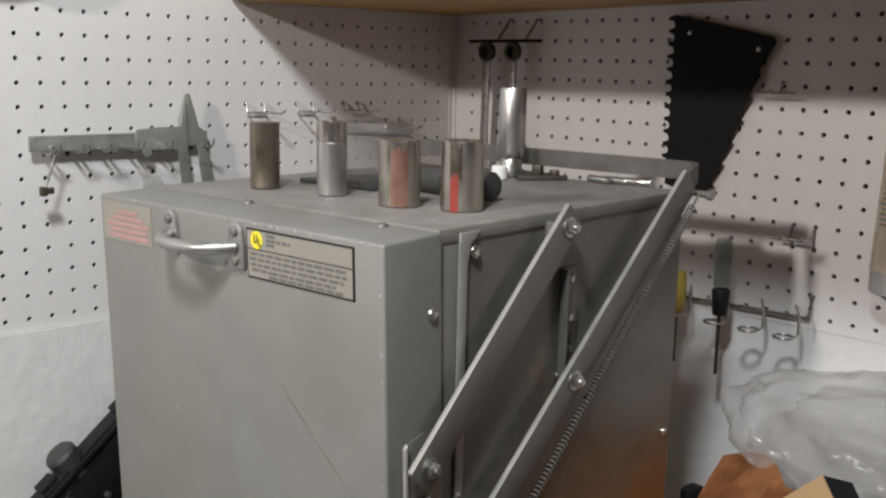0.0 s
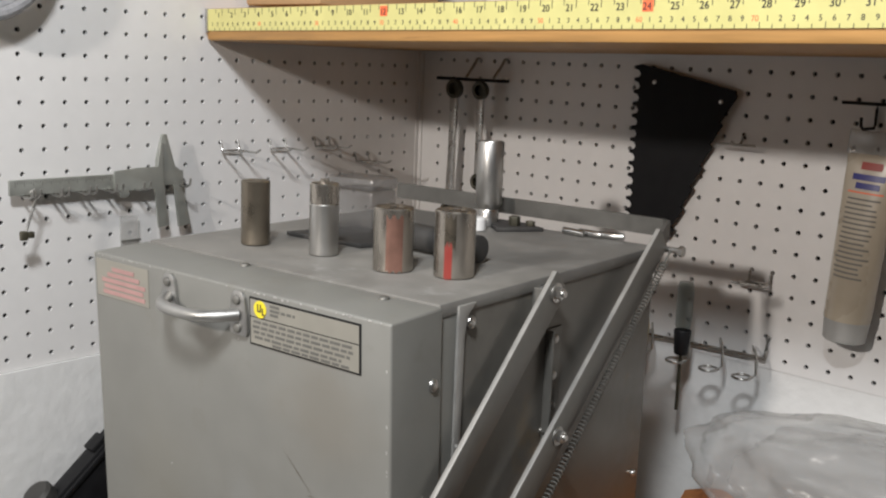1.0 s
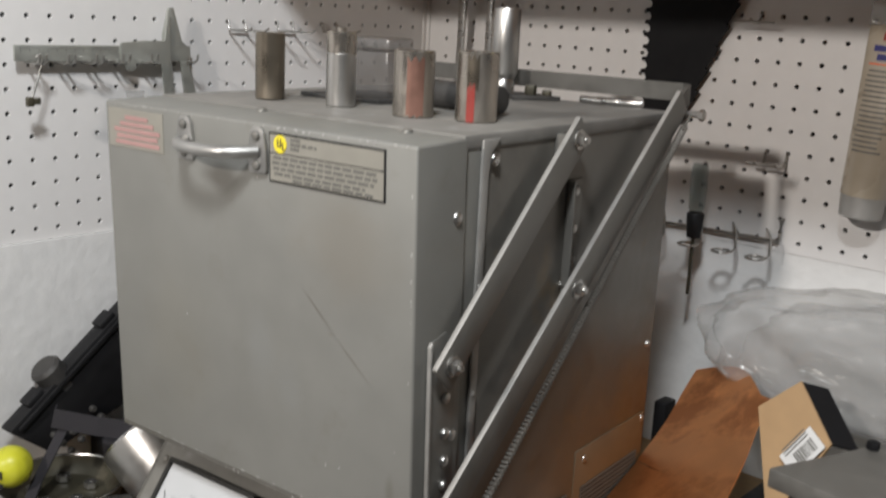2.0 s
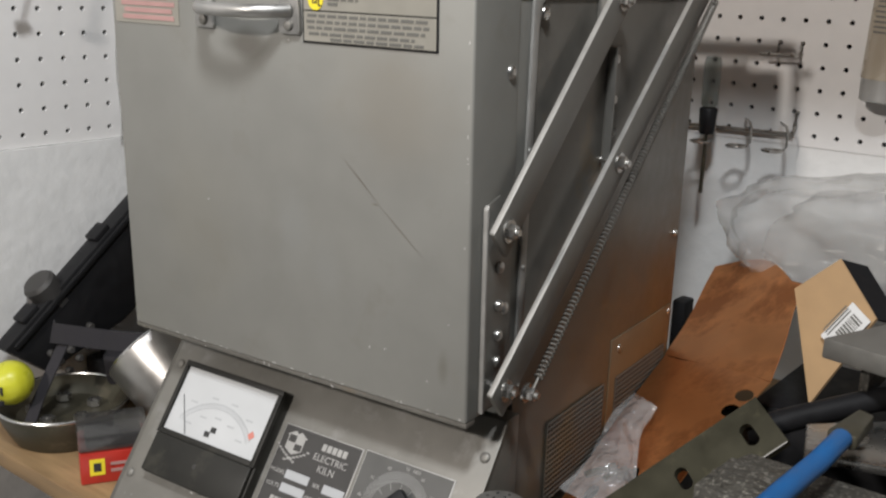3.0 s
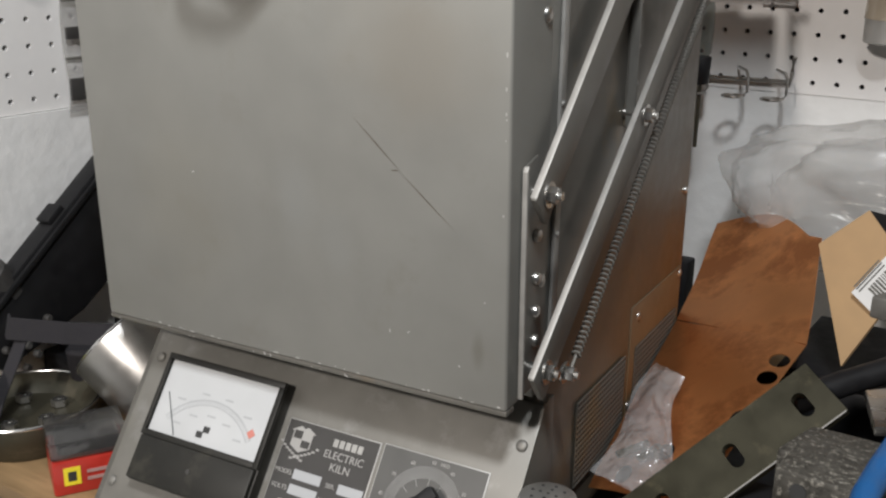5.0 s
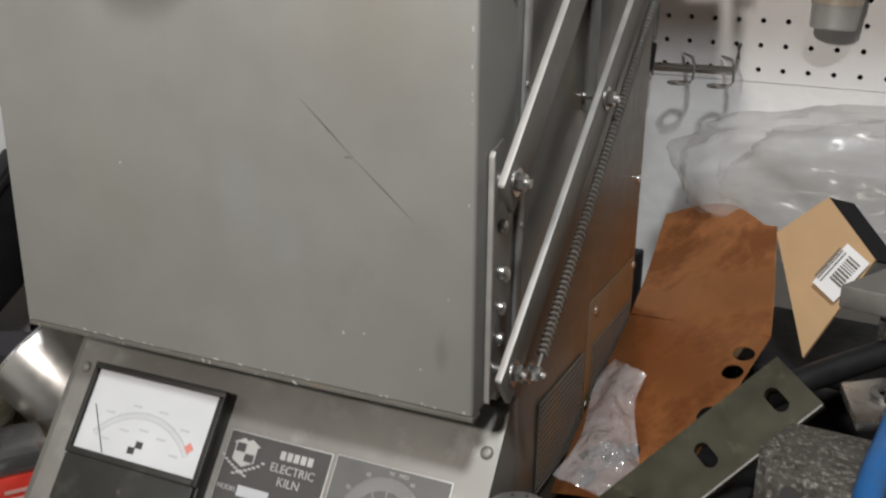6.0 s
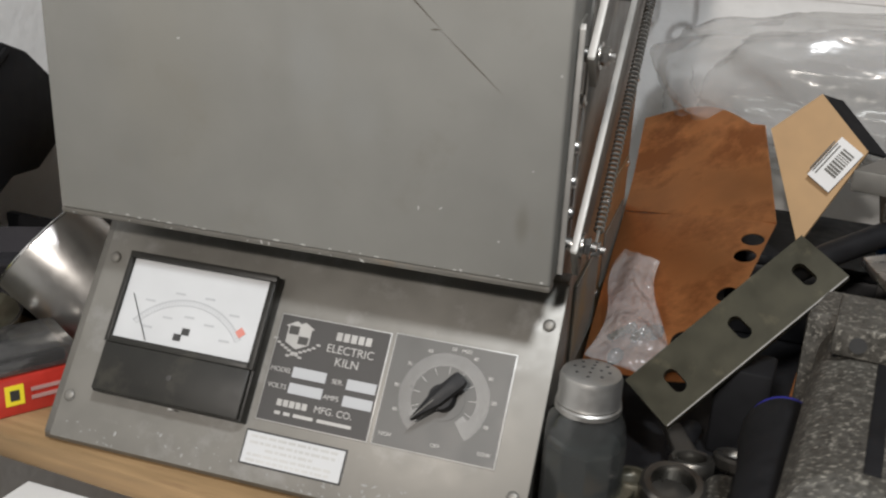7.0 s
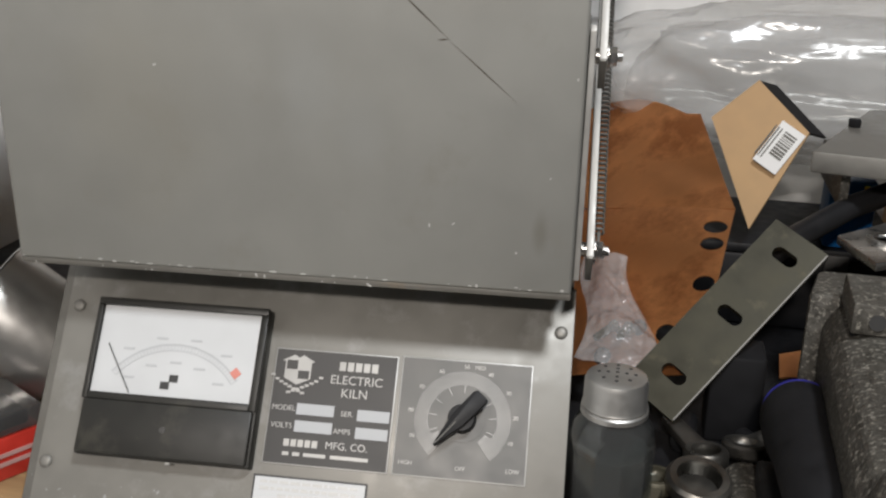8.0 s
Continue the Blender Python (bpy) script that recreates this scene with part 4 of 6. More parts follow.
KM = pose(0.0784, 0.5329, 0, 0, 0, 4.66)


def slug(x, y, r, h, mat, label, marks=(), group="steel slugs on the kiln"):
    """A turned steel slug with chamfered ends, machining rings and streaks of paint."""
    th = thing("steel_slug", label, "steel slug", KM @ pose(x, y, TOP, 0, 0, random.uniform(0, 90)), group)
    c = 0.0009
    part("body", lathe(bm_new(), [(r - c, 0), (r, c), (r, h - c), (r - c, h), (r * 0.45, h), (r * 0.43, h - 0.0004), (0, h - 0.0004)], 48), mat, th)
    turn = math.degrees(th.matrix_world.to_euler().z)
    for at, half, z0, z1, m in marks:
        bm = bm_new()
        n = 8
        t = bmesh.new()
        a0, a1 = radians(at - half - turn), radians(at + half - turn)
        lo = [t.verts.new(((r + 0.0002) * math.cos(a0 + (a1 - a0) * k / n), (r + 0.0002) * math.sin(a0 + (a1 - a0) * k / n), h * (z0 + 0.03 * math.sin(2.1 * k)))) for k in range(n + 1)]
        hi = [t.verts.new(((r + 0.0002) * math.cos(a0 + (a1 - a0) * k / n), (r + 0.0002) * math.sin(a0 + (a1 - a0) * k / n), h * (z1 + 0.05 * math.sin(1.7 * k + at)))) for k in range(n + 1)]
        for k in range(n):
            t.faces.new((lo[k], lo[k + 1], hi[k + 1], hi[k]))
        part("streak", join(bm, t), m, th)
    return th


random.seed(3)
slug(-0.2585, 0.1165, 0.0130, 0.058, M_CYLDARK, "browned round steel slug standing on the kiln")
th = thing("steel_plug", "two-piece bright steel plug standing on the kiln", "steel plug", KM @ pose(-0.1835, 0.128, TOP), "steel slugs on the kiln")
part("body", lathe(bm_new(), [(0.0120, 0), (0.0128, 0.0008), (0.0128, 0.0440), (0.0122, 0.0448), (0, 0.0448)], 40), M_SATIN, th)
part("cap", lathe(bm_new(), [(0.0122, 0.0448), (0.0127, 0.0455), (0.0127, 0.0615), (0.0118, 0.0625), (0.004, 0.0625), (0.004, 0.066), (0, 0.066)], 40), M_CYL, th)
slug(-0.1005, 0.1240, 0.0167, 0.052, M_CYL, "short thick steel slug with a rusty pink streak", ((-42, 24, 0.02, 0.88, M_RUST),))
slug(-0.0510, 0.1420, 0.0167, 0.054, M_CYL, "short thick steel slug with red and brown streaks", ((-66, 11, 0.0, 0.52, M_RED), (-62, 16, 0.45, 0.93, M_CYLDARK)))
solid("lying_rod", rod(bm_new(), (0, 0, 0.0125), (0.085, -0.008, 0.0125), 0.0122, seg=28, bevel=0.0008), M_PLATE, "dark steel rod lying on the kiln top", "steel rod", KM @ pose(-0.150, 0.205, TOP))
solid("steel_plate", prism(bm_new(), [(-0.272, 0.168), (-0.180, 0.172), (-0.160, 0.236), (-0.250, 0.246)], "z", 0, 0.004, 0.0006), M_PLATE, "small dark steel plate lying on the kiln top", "steel plate", KM @ pose(0, 0, TOP))
cb = thing("clear_box", "small smoky clear plastic box on the kiln top", "box", KM @ pose(-0.262, 0.214, TOP, 0, 0, 4))
part("tub", box(bm_new(), (0, 0, 0), (0.054, 0.040, 0.044), 0.003), M_SMOKE, cb)
part("lid", box(bm_new(), (-0.001, -0.001, 0.0443), (0.055, 0.041, 0.056), 0.003), M_SMOKE, cb)
th = thing("deep_socket", "tall satin steel deep socket standing on the kiln", "socket", KM @ pose(-0.180, 0.372, TOP))
part("barrel", lathe(bm_new(), [(0.0105, 0.018), (0.0140, 0.024), (0.0140, 0.088), (0.0132, 0.0895), (0.0095, 0.0895), (0.0095, 0.080), (0, 0.080)], 40), M_SATIN, th)
part("drive", lathe(bm_new(), [(0.0105, 0), (0.0112, 0.0008), (0.0112, 0.017), (0.0105, 0.018), (0, 0.018)], 32), M_STEEL, th)
solid("plastic_plug", lathe(bm_new(), [(0.0075, 0), (0.0082, 0.0008), (0.0082, 0.012), (0.007, 0.0135), (0, 0.0135)], 24), M_WHITE, "small white plastic cap on the kiln top", "plug", KM @ pose(-0.168, 0.338, TOP))
th = thing("tool_tray", "dark steel fixture plate with bolts on the kiln", "fixture plate", KM @ pose(0, 0, TOP))
part("plate", prism(bm_new(), [(-0.150, 0.345), (-0.118, 0.385), (-0.150, 0.398), (-0.200, 0.398), (-0.198, 0.392)], "z", 0, 0.004, 0.0005), M_PLATE, th)
for x, y, r, h in ((-0.146, 0.372, 0.006, 0.014), (-0.158, 0.388, 0.005, 0.010), (-0.134, 0.384, 0.005, 0.009)):
    part("bolt", rod(bm_new(), (x, y, 0.004), (x, y, h), r, seg=6, bevel=0.0006), M_DARKSTEEL, th)
rng = random.Random(11)
for k, (x, y) in enumerate(((-0.098, 0.392), (-0.082, 0.396), (-0.060, 0.398))):
    a = Vector((x, y, 0.0045))
    solid("drill_bit", rod(bm_new(), a, a + Vector((0.026, 0.004 * k - 0.004, 0)), 0.0035, seg=10, bevel=0.0004), M_CHROME, "short bright steel pin lying on the kiln", "steel pin", KM @ pose(0, 0, TOP - 0.001), "steel pins")

# ---- back wall ----
bm = bm_new()
edge = [(-0.128, 1.534)]
N = 13
for k in range(N):
    z0 = 1.531 - k * 0.0148
    edge += [(-0.1365, z0 + 0.001), (-0.1370, z0 - 0.0025), (-0.1310, z0 - 0.0045), (-0.1285, z0 - 0.0085), (-0.1300, z0 - 0.0125)]
edge += [(-0.131, 1.333), (-0.075, 1.322)]
for k in range(6):
    x, z = -0.0715 + 0.0105 * k, 1.330 + 0.0262 * k
    edge += [(x + 0.0015, z), (x + 0.0050, z + 0.006), (x + 0.0010, z + 0.0085)]
edge += [(0.001, 1.501), (-0.001, 1.5075)]
holder = thing("tool_rack_plate", "black serrated steel plate hanging on the pegboard", "tool rack", pose(-0.07, YB - 0.008, 1.42))
prism(bm, [(a + 0.07, b - 1.42) for a, b in edge], "y", -0.0035, 0.0)
part("plate", bm, M_BLACKP, holder, "", False)
for x, z in ((-0.108, 1.513), (-0.018, 1.494)):
    part("rivet", screw(bm_new(), (x + 0.07, -0.0035, z - 1.42), (0, -1, 0), 0.0028, 0.0012), M_STEEL, holder)
    part("spacer", rod(bm_new(), (x + 0.07, 0, z - 1.42), (x + 0.07, 0.008, z - 1.42), 0.003, seg=10), M_BLACKP, holder)


def hook(name, at, out, length, label, mat=None, tip=0.012, up=P, r=0.0016, group="peg hooks", pair=None):
    """A wire hook: a stem in its hole, a drop along the board, a prong standing out and a raised tip; a pair shares a cross wire."""
    o = Vector(out)
    th = thing(name, label, "peg hook", Matrix.Translation(at), group)
    shift = [Vector((0, 0, 0))] + ([Vector(pair)] if pair is not None else [])
    for s in shift:
        pts = [s - o * 0.004 + Vector((0, 0, up)), s + o * 0.003 + Vector((0, 0, up)), s + o * 0.0045 + Vector((0, 0, up * 0.8)), s + o * 0.0045 + Vector((0, 0, 0.004)), s + o * 0.008,
               s + o * (length - 0.006), s + o * length + Vector((0, 0, 0.003)), s + o * (length + 0.002) + Vector((0, 0, tip))]
        part("wire", wire(bm_new(), pts, r, 8), mat or M_WIRE, th)
    if pair is not None:
        part("cross_wire", rod(bm_new(), shift[0] + o * 0.0055, shift[1] + o * 0.0055, r, seg=8), mat or M_WIRE, th)
    return th


# wrench rail
th = thing("wrench_rail", "dark wire rail hooked into the pegboard", "rail", pose(-0.386, YB, 1.504))
part("bar", rod(bm_new(), (-0.066, -0.030, 0), (0.064, -0.030, 0), 0.0022, seg=10), M_BLACKP, th)
for x in (-0.013, 0.037):
    part("stem", wire(bm_new(), [(x, 0.003, 0.029), (x, -0.006, 0.029), (x, -0.012, 0.020), (x, -0.028, 0.003)], 0.0020, 8), M_WIRE, th)


def wrench(at, r, length, w, lean, label):
    """A ring spanner hanging from its upper end."""
    th = thing("ring_spanner", label, "wrench", Matrix.Translation(at) @ pose(0, 0, 0, 2, lean, 0), "ring spanners on the rail")
    bm = bm_new()
    prof = [(r * 0.62, -0.004), (r * 0.95, -0.0045), (r, -0.003), (r, 0.003), (r * 0.95, 0.0045), (r * 0.62, 0.004), (r * 0.62, -0.004)]
    part("ring", lathe(bm, prof, 28, pose(0, 0, 0, 90, 0, 0)), M_DARKSTEEL, th)
    part("shank", prism(bm_new(), [(-w * 0.5, -r * 0.9), (w * 0.5, -r * 0.9), (w * 0.42, -length * 0.5), (w * 0.55, -length), (-w * 0.55, -length), (-w * 0.42, -length * 0.5)], "y", -0.0026, 0.0026, 0.0012), M_STEEL, th)
    bm = bm_new()
    lathe(bm, [(r * 0.55, -0.0035), (r * 0.9, -0.004), (r * 0.9, 0.004), (r * 0.55, 0.0035), (r * 0.55, -0.0035)], 24, pose(0, 0, -length - r * 0.6, 90, 0, 0))
    part("open_end", bm, M_DARKSTEEL, th)


wrench((-0.418, YB - 0.030, 1.4900), 0.0135, 0.165, 0.0135, 2.5, "long dark ring spanner hanging on the rail")
wrench((-0.370, YB - 0.030, 1.4900), 0.0128, 0.120, 0.0120, 0.5, "shorter dark ring spanner hanging on the rail")

# tube of cream
tube = thing("hand_cream_tube", "clear squeeze tube of tan cream hanging cap down", "tube", pose(0.1585, YB - 0.026, 1.248, 0, 3.0, 0))


def tube_point(u, v):
    a = u * math.tau
    z = 0.024 + 0.178 * v
    rx = 0.0245 + 0.0035 * v
    ry = 0.0225 * (1 - v) ** 0.7 + 0.0018
    return Vector((rx * math.cos(a), ry * math.sin(a), z))


part("body", sheet(bm_new(), tube_point, 40, 24), M_CREAM, tube)
part("crimp", box(bm_new(), (-0.029, -0.0016, 0.200), (0.029, 0.0016, 0.226), 0.0008), M_BAG, tube, "clear flat crimped end")
part("cap", lathe(bm_new(), [(0.0205, 0), (0.0222, 0.0015), (0.0238, 0.024), (0.022, 0.0255), (0, 0.0255)], 40), M_SILVER, tube, "pale translucent cap")


def on_tube(x, z):
    v = (z - 0.024) / 0.178
    rx, ry = 0.0245 + 0.0035 * v, 0.0225 * (1 - v) ** 0.7 + 0.0018
    return -ry * math.sqrt(max(0, 1 - (x / rx) ** 2)) - 0.0006


def tube_bar(x0, x1, z, h, mat, name="print_bar"):
    bm = bm_new()
    n = max(2, int((x1 - x0) / 0.004))
    t = bmesh.new()
    lo = [t.verts.new((x0 + (x1 - x0) * k / n, on_tube(x0 + (x1 - x0) * k / n, z - h / 2), z - h / 2)) for k in range(n + 1)]
    hi = [t.verts.new((x0 + (x1 - x0) * k / n, on_tube(x0 + (x1 - x0) * k / n, z + h / 2), z + h / 2)) for k in range(n + 1)]
    for k in range(n):
        t.faces.new((lo[k], lo[k + 1], hi[k + 1], hi[k]))
    part(name, join(bm, t), mat, tube)


tube_bar(-0.010, 0.012, 0.190, 0.008, M_RED, "red_oval")
tube_bar(-0.017, 0.017, 0.178, 0.0065, M_NAVY)
tube_bar(-0.012, 0.013, 0.169, 0.0065, M_NAVY)
tube_bar(-0.019, 0.018, 0.162, 0.0016, M_ORANGE)
rng = random.Random(6)
for k in range(17):
    tube_bar(-0.019 + rng.uniform(0, .002), rng.uniform(0.006, 0.019), 0.155 - k * 0.0052, 0.0018, M_GREYINK)
hook("peg_hook", (0.158, YB, 1.476), (0, -1, 0), 0.045, "dark wire hook carrying the cream tube", M_BLACKP)
part("cross_bar", rod(bm_new(), (-0.030, -0.024, 0.026), (0.040, -0.024, 0.026), 0.0018, seg=8), M_BLACKP, bpy.data.objects["peg_hook"])
hook("peg_hook", (0.060 - P, YB, 1.2 + 3 * P + 0.012), (0, -1, 0), 0.030, "bright wire double hook in the pegboard", None, 0.002, 0.014, pair=(P, 0, 0))
part("front_loop", rod(bm_new(), (-0.010, -0.030, 0.001), (P + 0.004, -0.030, 0.001), 0.0016, seg=8), M_WIRE, bpy.data.objects["peg_hook.001"])
hook("peg_hook", (0.060 - 2 * P, YB, 1.2 + 9.7 * P), (0, -1, 0), 0.028, "thin wire hook in the shade of the shelf", None, 0.004, 0.012)
part("cross_bar", rod(bm_new(), (-0.020, -0.028, 0.001), (0.028, -0.028, 0.001), 0.0013, seg=8), M_WIRE, bpy.data.objects["peg_hook.002"])

# screwdriver ring rack along the lowest holes
rack = thing("screwdriver_rack", "wire rack with four rings on the pegboard", "tool rack", pose(0.004, YB, 1.2))
part("rail", wire(bm_new(), [(-0.16, -0.006, -0.006), (-0.05, -0.006, -0.002), (0.060, -0.006, 0.0), (0.0605, -0.006, 0.010), (0.0605, -0.005, P), (0.0605, 0.004, P)], 0.0022, 8), M_WIRE, rack)
for x in (-0.080, -0.030, 0.014, 0.056):
    pts = [(x - 0.012, -0.006, 0.012), (x + 0.006, -0.036, 0.012), (x + 0.010, -0.041, 0.006), (x + 0.010, -0.041, -0.010), (x + 0.008, -0.043, -0.0135)]
    ring = [(x - 0.003 + 0.0105 * math.cos(radians(20 + k * 340 / 22)), -0.049 + 0.0105 * math.sin(radians(20 + k * 340 / 22)), -0.0145) for k in range(23)]
    part("ring", wire(bm_new(), pts + ring, 0.0015, 8), M_WIRE, rack)
sd = thing("screwdriver", "screwdriver with clear handle and black collar hanging in the rack", "screwdriver", pose(-0.022, YB - 0.049, 1.177))
part("handle", lathe(bm_new(), [(0.0065, 0.048), (0.0092, 0.052), (0.0100, 0.075), (0.0098, 0.100), (0.008, 0.106), (0, 0.107)], 16), M_GLASS, sd, "clear plastic handle")
part("collar", lathe(bm_new(), [(0.0078, 0.018), (0.0085, 0.020), (0.0104, 0.046), (0.0095, 0.048), (0, 0.048)], 20), M_BLACK, sd, "black collar")
part("shank", rod(bm_new(), (0, 0, -0.052), (0, 0, 0.019), 0.0022, seg=10), M_DARKSTEEL, sd)
sd = thing("screwdriver", "screwdriver with yellow handle hanging in the rack", "screwdriver", pose(-0.079, YB - 0.049, 1.177))
part("handle", lathe(bm_new(), [(0.006, 0.010), (0.0098, 0.016), (0.0108, 0.040), (0.009, 0.060), (0, 0.062)], 16), material("amber_handle", (0.35, 0.27, 0.05), 0.3, var=0.1), sd, "amber plastic handle")
part("shank", rod(bm_new(), (0, 0, -0.050), (0, 0, 0.011), 0.0022, seg=10), M_DARKSTEEL, sd)

# ---- side wall ----
for k, y in enumerate((1.1762 - 14 * P, 1.1762 - 11 * P, 1.1762 - 8 * P, 1.1762 - 5 * P)):
    z = 1.1885 + 9 * P - 0.010 - (0.024 if k == 3 else 0)
    hook("peg_hook", (XL, y - 0.001, z), (1, 0, 0), 0.048, "small bright wire hook in the side pegboard", None, 0.004, 0.012, 0.0013, "hooks on the side wall", pair=(0, P, 0))
HZ = 1.3695
for y in (0.560, 0.592, 0.624, 0.656, 0.691, 0.752):
    hook("peg_hook", (XL, y, HZ), (1, 0, 0), 0.036, "small wire hook under the caliper", None, 0.010, 0.014, 0.0013, "hooks under the caliper", pair=(0, 0.008, 0) if y < 0.7 else None)
cal = thing("vernier_caliper", "satin steel vernier caliper resting across wire hooks", "caliper", pose(XL + 0.013, 0.545, HZ + 0.0015, 0, 0, 0))
part("beam", box(bm_new(), (-0.0018, 0.0, 0.0), (0.0018, 0.212, 0.0165), 0.0004), M_CALIPER, cal)
part("fixed_jaw", prism(bm_new(), [(0.176, 0.0165), (0.176, 0.030), (0.184, 0.060), (0.190, 0.060), (0.201, 0.022), (0.212, 0.014), (0.212, -0.004), (0.222, -0.050), (0.206, -0.052), (0.200, -0.004), (0.196, 0.0)], "x", -0.002, 0.0016, 0.0003), M_CALIPER, cal)
part("sliding_jaw", prism(bm_new(), [(0.120, -0.0035), (0.120, 0.020), (0.150, 0.0225), (0.176, 0.0225), (0.180, 0.050), (0.184, 0.050), (0.184, 0.0), (0.190, -0.048), (0.176, -0.050), (0.172, -0.0035)], "x", 0.0018, 0.0042, 0.0003), M_CALIPER, cal)
bm = bm_new()
for k in range(46):
    box(bm, (0.0018, 0.006 + 0.0025 * k, 0.0120 if k % 4 else 0.0095), (0.0021, 0.0064 + 0.0025 * k, 0.0160))
part("scale", bm, M_GREYINK, cal, "engraved scale", False)
part("thumb_wheel", lathe(bm_new(), [(0.0055, 0), (0.0055, 0.005), (0, 0.005)], 20, pose(0.001, 0.132, -0.0055, 0, 90, 0)), M_CALIPER, cal)
th = thing("hanging_wire_tool", "thin wire tool with dark clamped end hanging on the pegboard", "wire tool", pose(XL + 0.030, 0.562, 1.33))
part("wire", wire(bm_new(), [(0, -0.002, 0.046), (0.002, 0.002, 0.049), (0.003, 0.004, 0.044), (0.002, 0.0, 0.030), (0.003, -0.010, 0.004)], 0.0014, 8), M_WIRE, th)
part("clamp", box(bm_new(), (0.000, -0.016, -0.004), (0.006, -0.008, 0.006), 0.0014), M_DARKSTEEL, th)
part("clamp", box(bm_new(), (0.001, -0.008, -0.002), (0.006, -0.001, 0.005), 0.0014), M_DARKSTEEL, th)
th = thing("blister_strip", "clear plastic blister strip with dark bands hanging on the wall", "packaging", pose(XL + 0.006, 0.687, 1.172))
part("film", sheet(bm_new(), lambda u, v: Vector((0.004 * math.sin(9 * v) * (1 - v) + 0.003, -0.012 + 0.024 * u, 0.165 * v)), 4, 24, 0.0008), M_BAG, th)
for z0, z1 in ((0.012, 0.034), (0.072, 0.084)):
    part("band", box(bm_new(), (0.005, -0.011, z0), (0.0085, 0.011, z1), 0.0012), M_PLATE, th)
for z0 in (0.052, 0.108, 0.135):
    part("band", box(bm_new(), (0.005, -0.013, z0), (0.0075, 0.013, z0 + 0.003), 0.001), M_GREYINK, th)
th = thing("coiled_hose", "grey braided hose coiled on the side wall", "hose", pose(XL + 0.022, 0.515, 1.630))
for k in range(3):
    rr = 0.066 + 0.005 * k
    part("loop", wire(bm_new(), [(0.006 * (k - 1), rr * math.sin(a * math.tau / 36), rr * math.cos(a * math.tau / 36)) for a in range(36)], 0.0062, 10, True), M_GREYCABLE, th)
hook("peg_hook", (XL, 0.515, 1.685), (1, 0, 0), 0.045, "wire hook carrying a coil of hose", None, 0.012)

# ---- bench, beside the kiln towards the side wall ----
case = thing("black_tool_case", "black plastic tool case leaning against the wall", "case", Matrix.Translation((XL + 0.030, 0.647, 0.9065)) @ pose(0, 0, 0, 0, 0, 0))
tilt = pose(0.010, 0, 0.035, 0, -3, 0) @ Matrix.Rotation(radians(38), 4, "X")
part("lid", prism(bm_new(), [(-0.0885, 0.122), (-0.075, 0.064), (0.020, 0.034), (0.070, 0.030), (0.095, 0.010), (0.140, 0.008), (0.172, 0.045), (0.165, 0.095), (0.150, 0.122)], "x", -0.012, 0.012, 0.003, tilt), M_BLACK, case)
part("rim", box(bm_new(), (0.012, -0.080, 0.112), (0.016, 0.148, 0.118), 0.0012, tilt), M_BLACK, case)
for y in (-0.045, 0.069):
    part("latch", box(bm_new(), (-0.010, y - 0.011, 0.120), (0.010, y + 0.011, 0.128), 0.002, tilt), M_BLACK, case)
part("foot", lathe(bm_new(), [(0.017, -0.02), (0.018, 0.010), (0.015, 0.014), (0, 0.014)], 24, tilt @ pose(-0.004, -0.013, 0.124)), M_PLATE, case, "grey rubber foot")
part("tray", box(bm_new(), (-0.026, -0.03, 0.0), (0.105, 0.24, 0.030), 0.006), M_BLACK, case)
part("divider", box(bm_new(), (-0.010, -0.02, 0.030), (0.090, -0.012, 0.050), 0.002), M_BLACK, case)
part("divider", box(bm_new(), (-0.010, 0.05, 0.030), (0.095, 0.058, 0.060), 0.002), M_BLACK, case)
rng = random.Random(9)
for k in range(9):
    part("stud", lathe(bm_new(), [(0.004, 0), (0.0042, 0.004), (0.003, 0.006), (0, 0.006)], 12, tilt @ pose(0.012, -0.06 + 0.016 * (k % 4), 0.050 + 0.015 * (k // 4), 0, 90, 0)), M_PLATE, case)
can = Vector((-0.350, 0.590, 0.9960))
ax = Vector((0.61, 0.17, -0.55)).normalized()
cm = Matrix.Translation(can) @ ax.to_track_quat("Z", "Y").to_matrix().to_4x4()
th = thing("steel_ring", "polished steel ring lying beside the control panel", "steel ring", cm)
part("band", lathe(bm_new(), [(0.042, 0.0), (0.0455, 0.0005), (0.0460, 0.003), (0.0460, 0.075), (0.0455, 0.078), (0.042, 0.078), (0.042, 0.0)], 56), M_SATIN, th)
part("lip", wire(bm_new(), [(0.0452 * math.cos(k * math.tau / 56), 0.0452 * math.sin(k * math.tau / 56), 0.0008) for k in range(56)], 0.0012, 8, True), M_CHROME, th, "bright rounded lip")
ball = thing("golf_ball", "yellow golf ball resting in a steel dish", "ball", pose(-0.409, 0.477, 0.9360 + 0.0213 + 0.016))
bm = bm_new()
bmesh.ops.create_icosphere(bm, subdivisions=4, radius=0.0213)
for v in bm.verts:
    n = v.co.normalized()
    d = max(math.sin(24 * n.x + 3 * n.y) * math.sin(24 * n.y) * math.sin(24 * n.z + 2 * n.x), 0)
    v.co -= n * 0.0006 * d
part("shell", bm, M_BALL, ball)
part("print_bar", box(bm_new(), (0.0120, -0.0178, -0.004), (0.0150, -0.0160, 0.004), 0.0004), M_INK, ball, "small black printed mark")
part("print_bar", box(bm_new(), (0.0080, -0.0180, -0.016), (0.0120, -0.0140, -0.011), 0.0004), M_STRAP, ball)
dish = thing("steel_dish", "shallow dark steel dish holding small parts", "dish", pose(-0.405, 0.528, BENCH + 0.001))
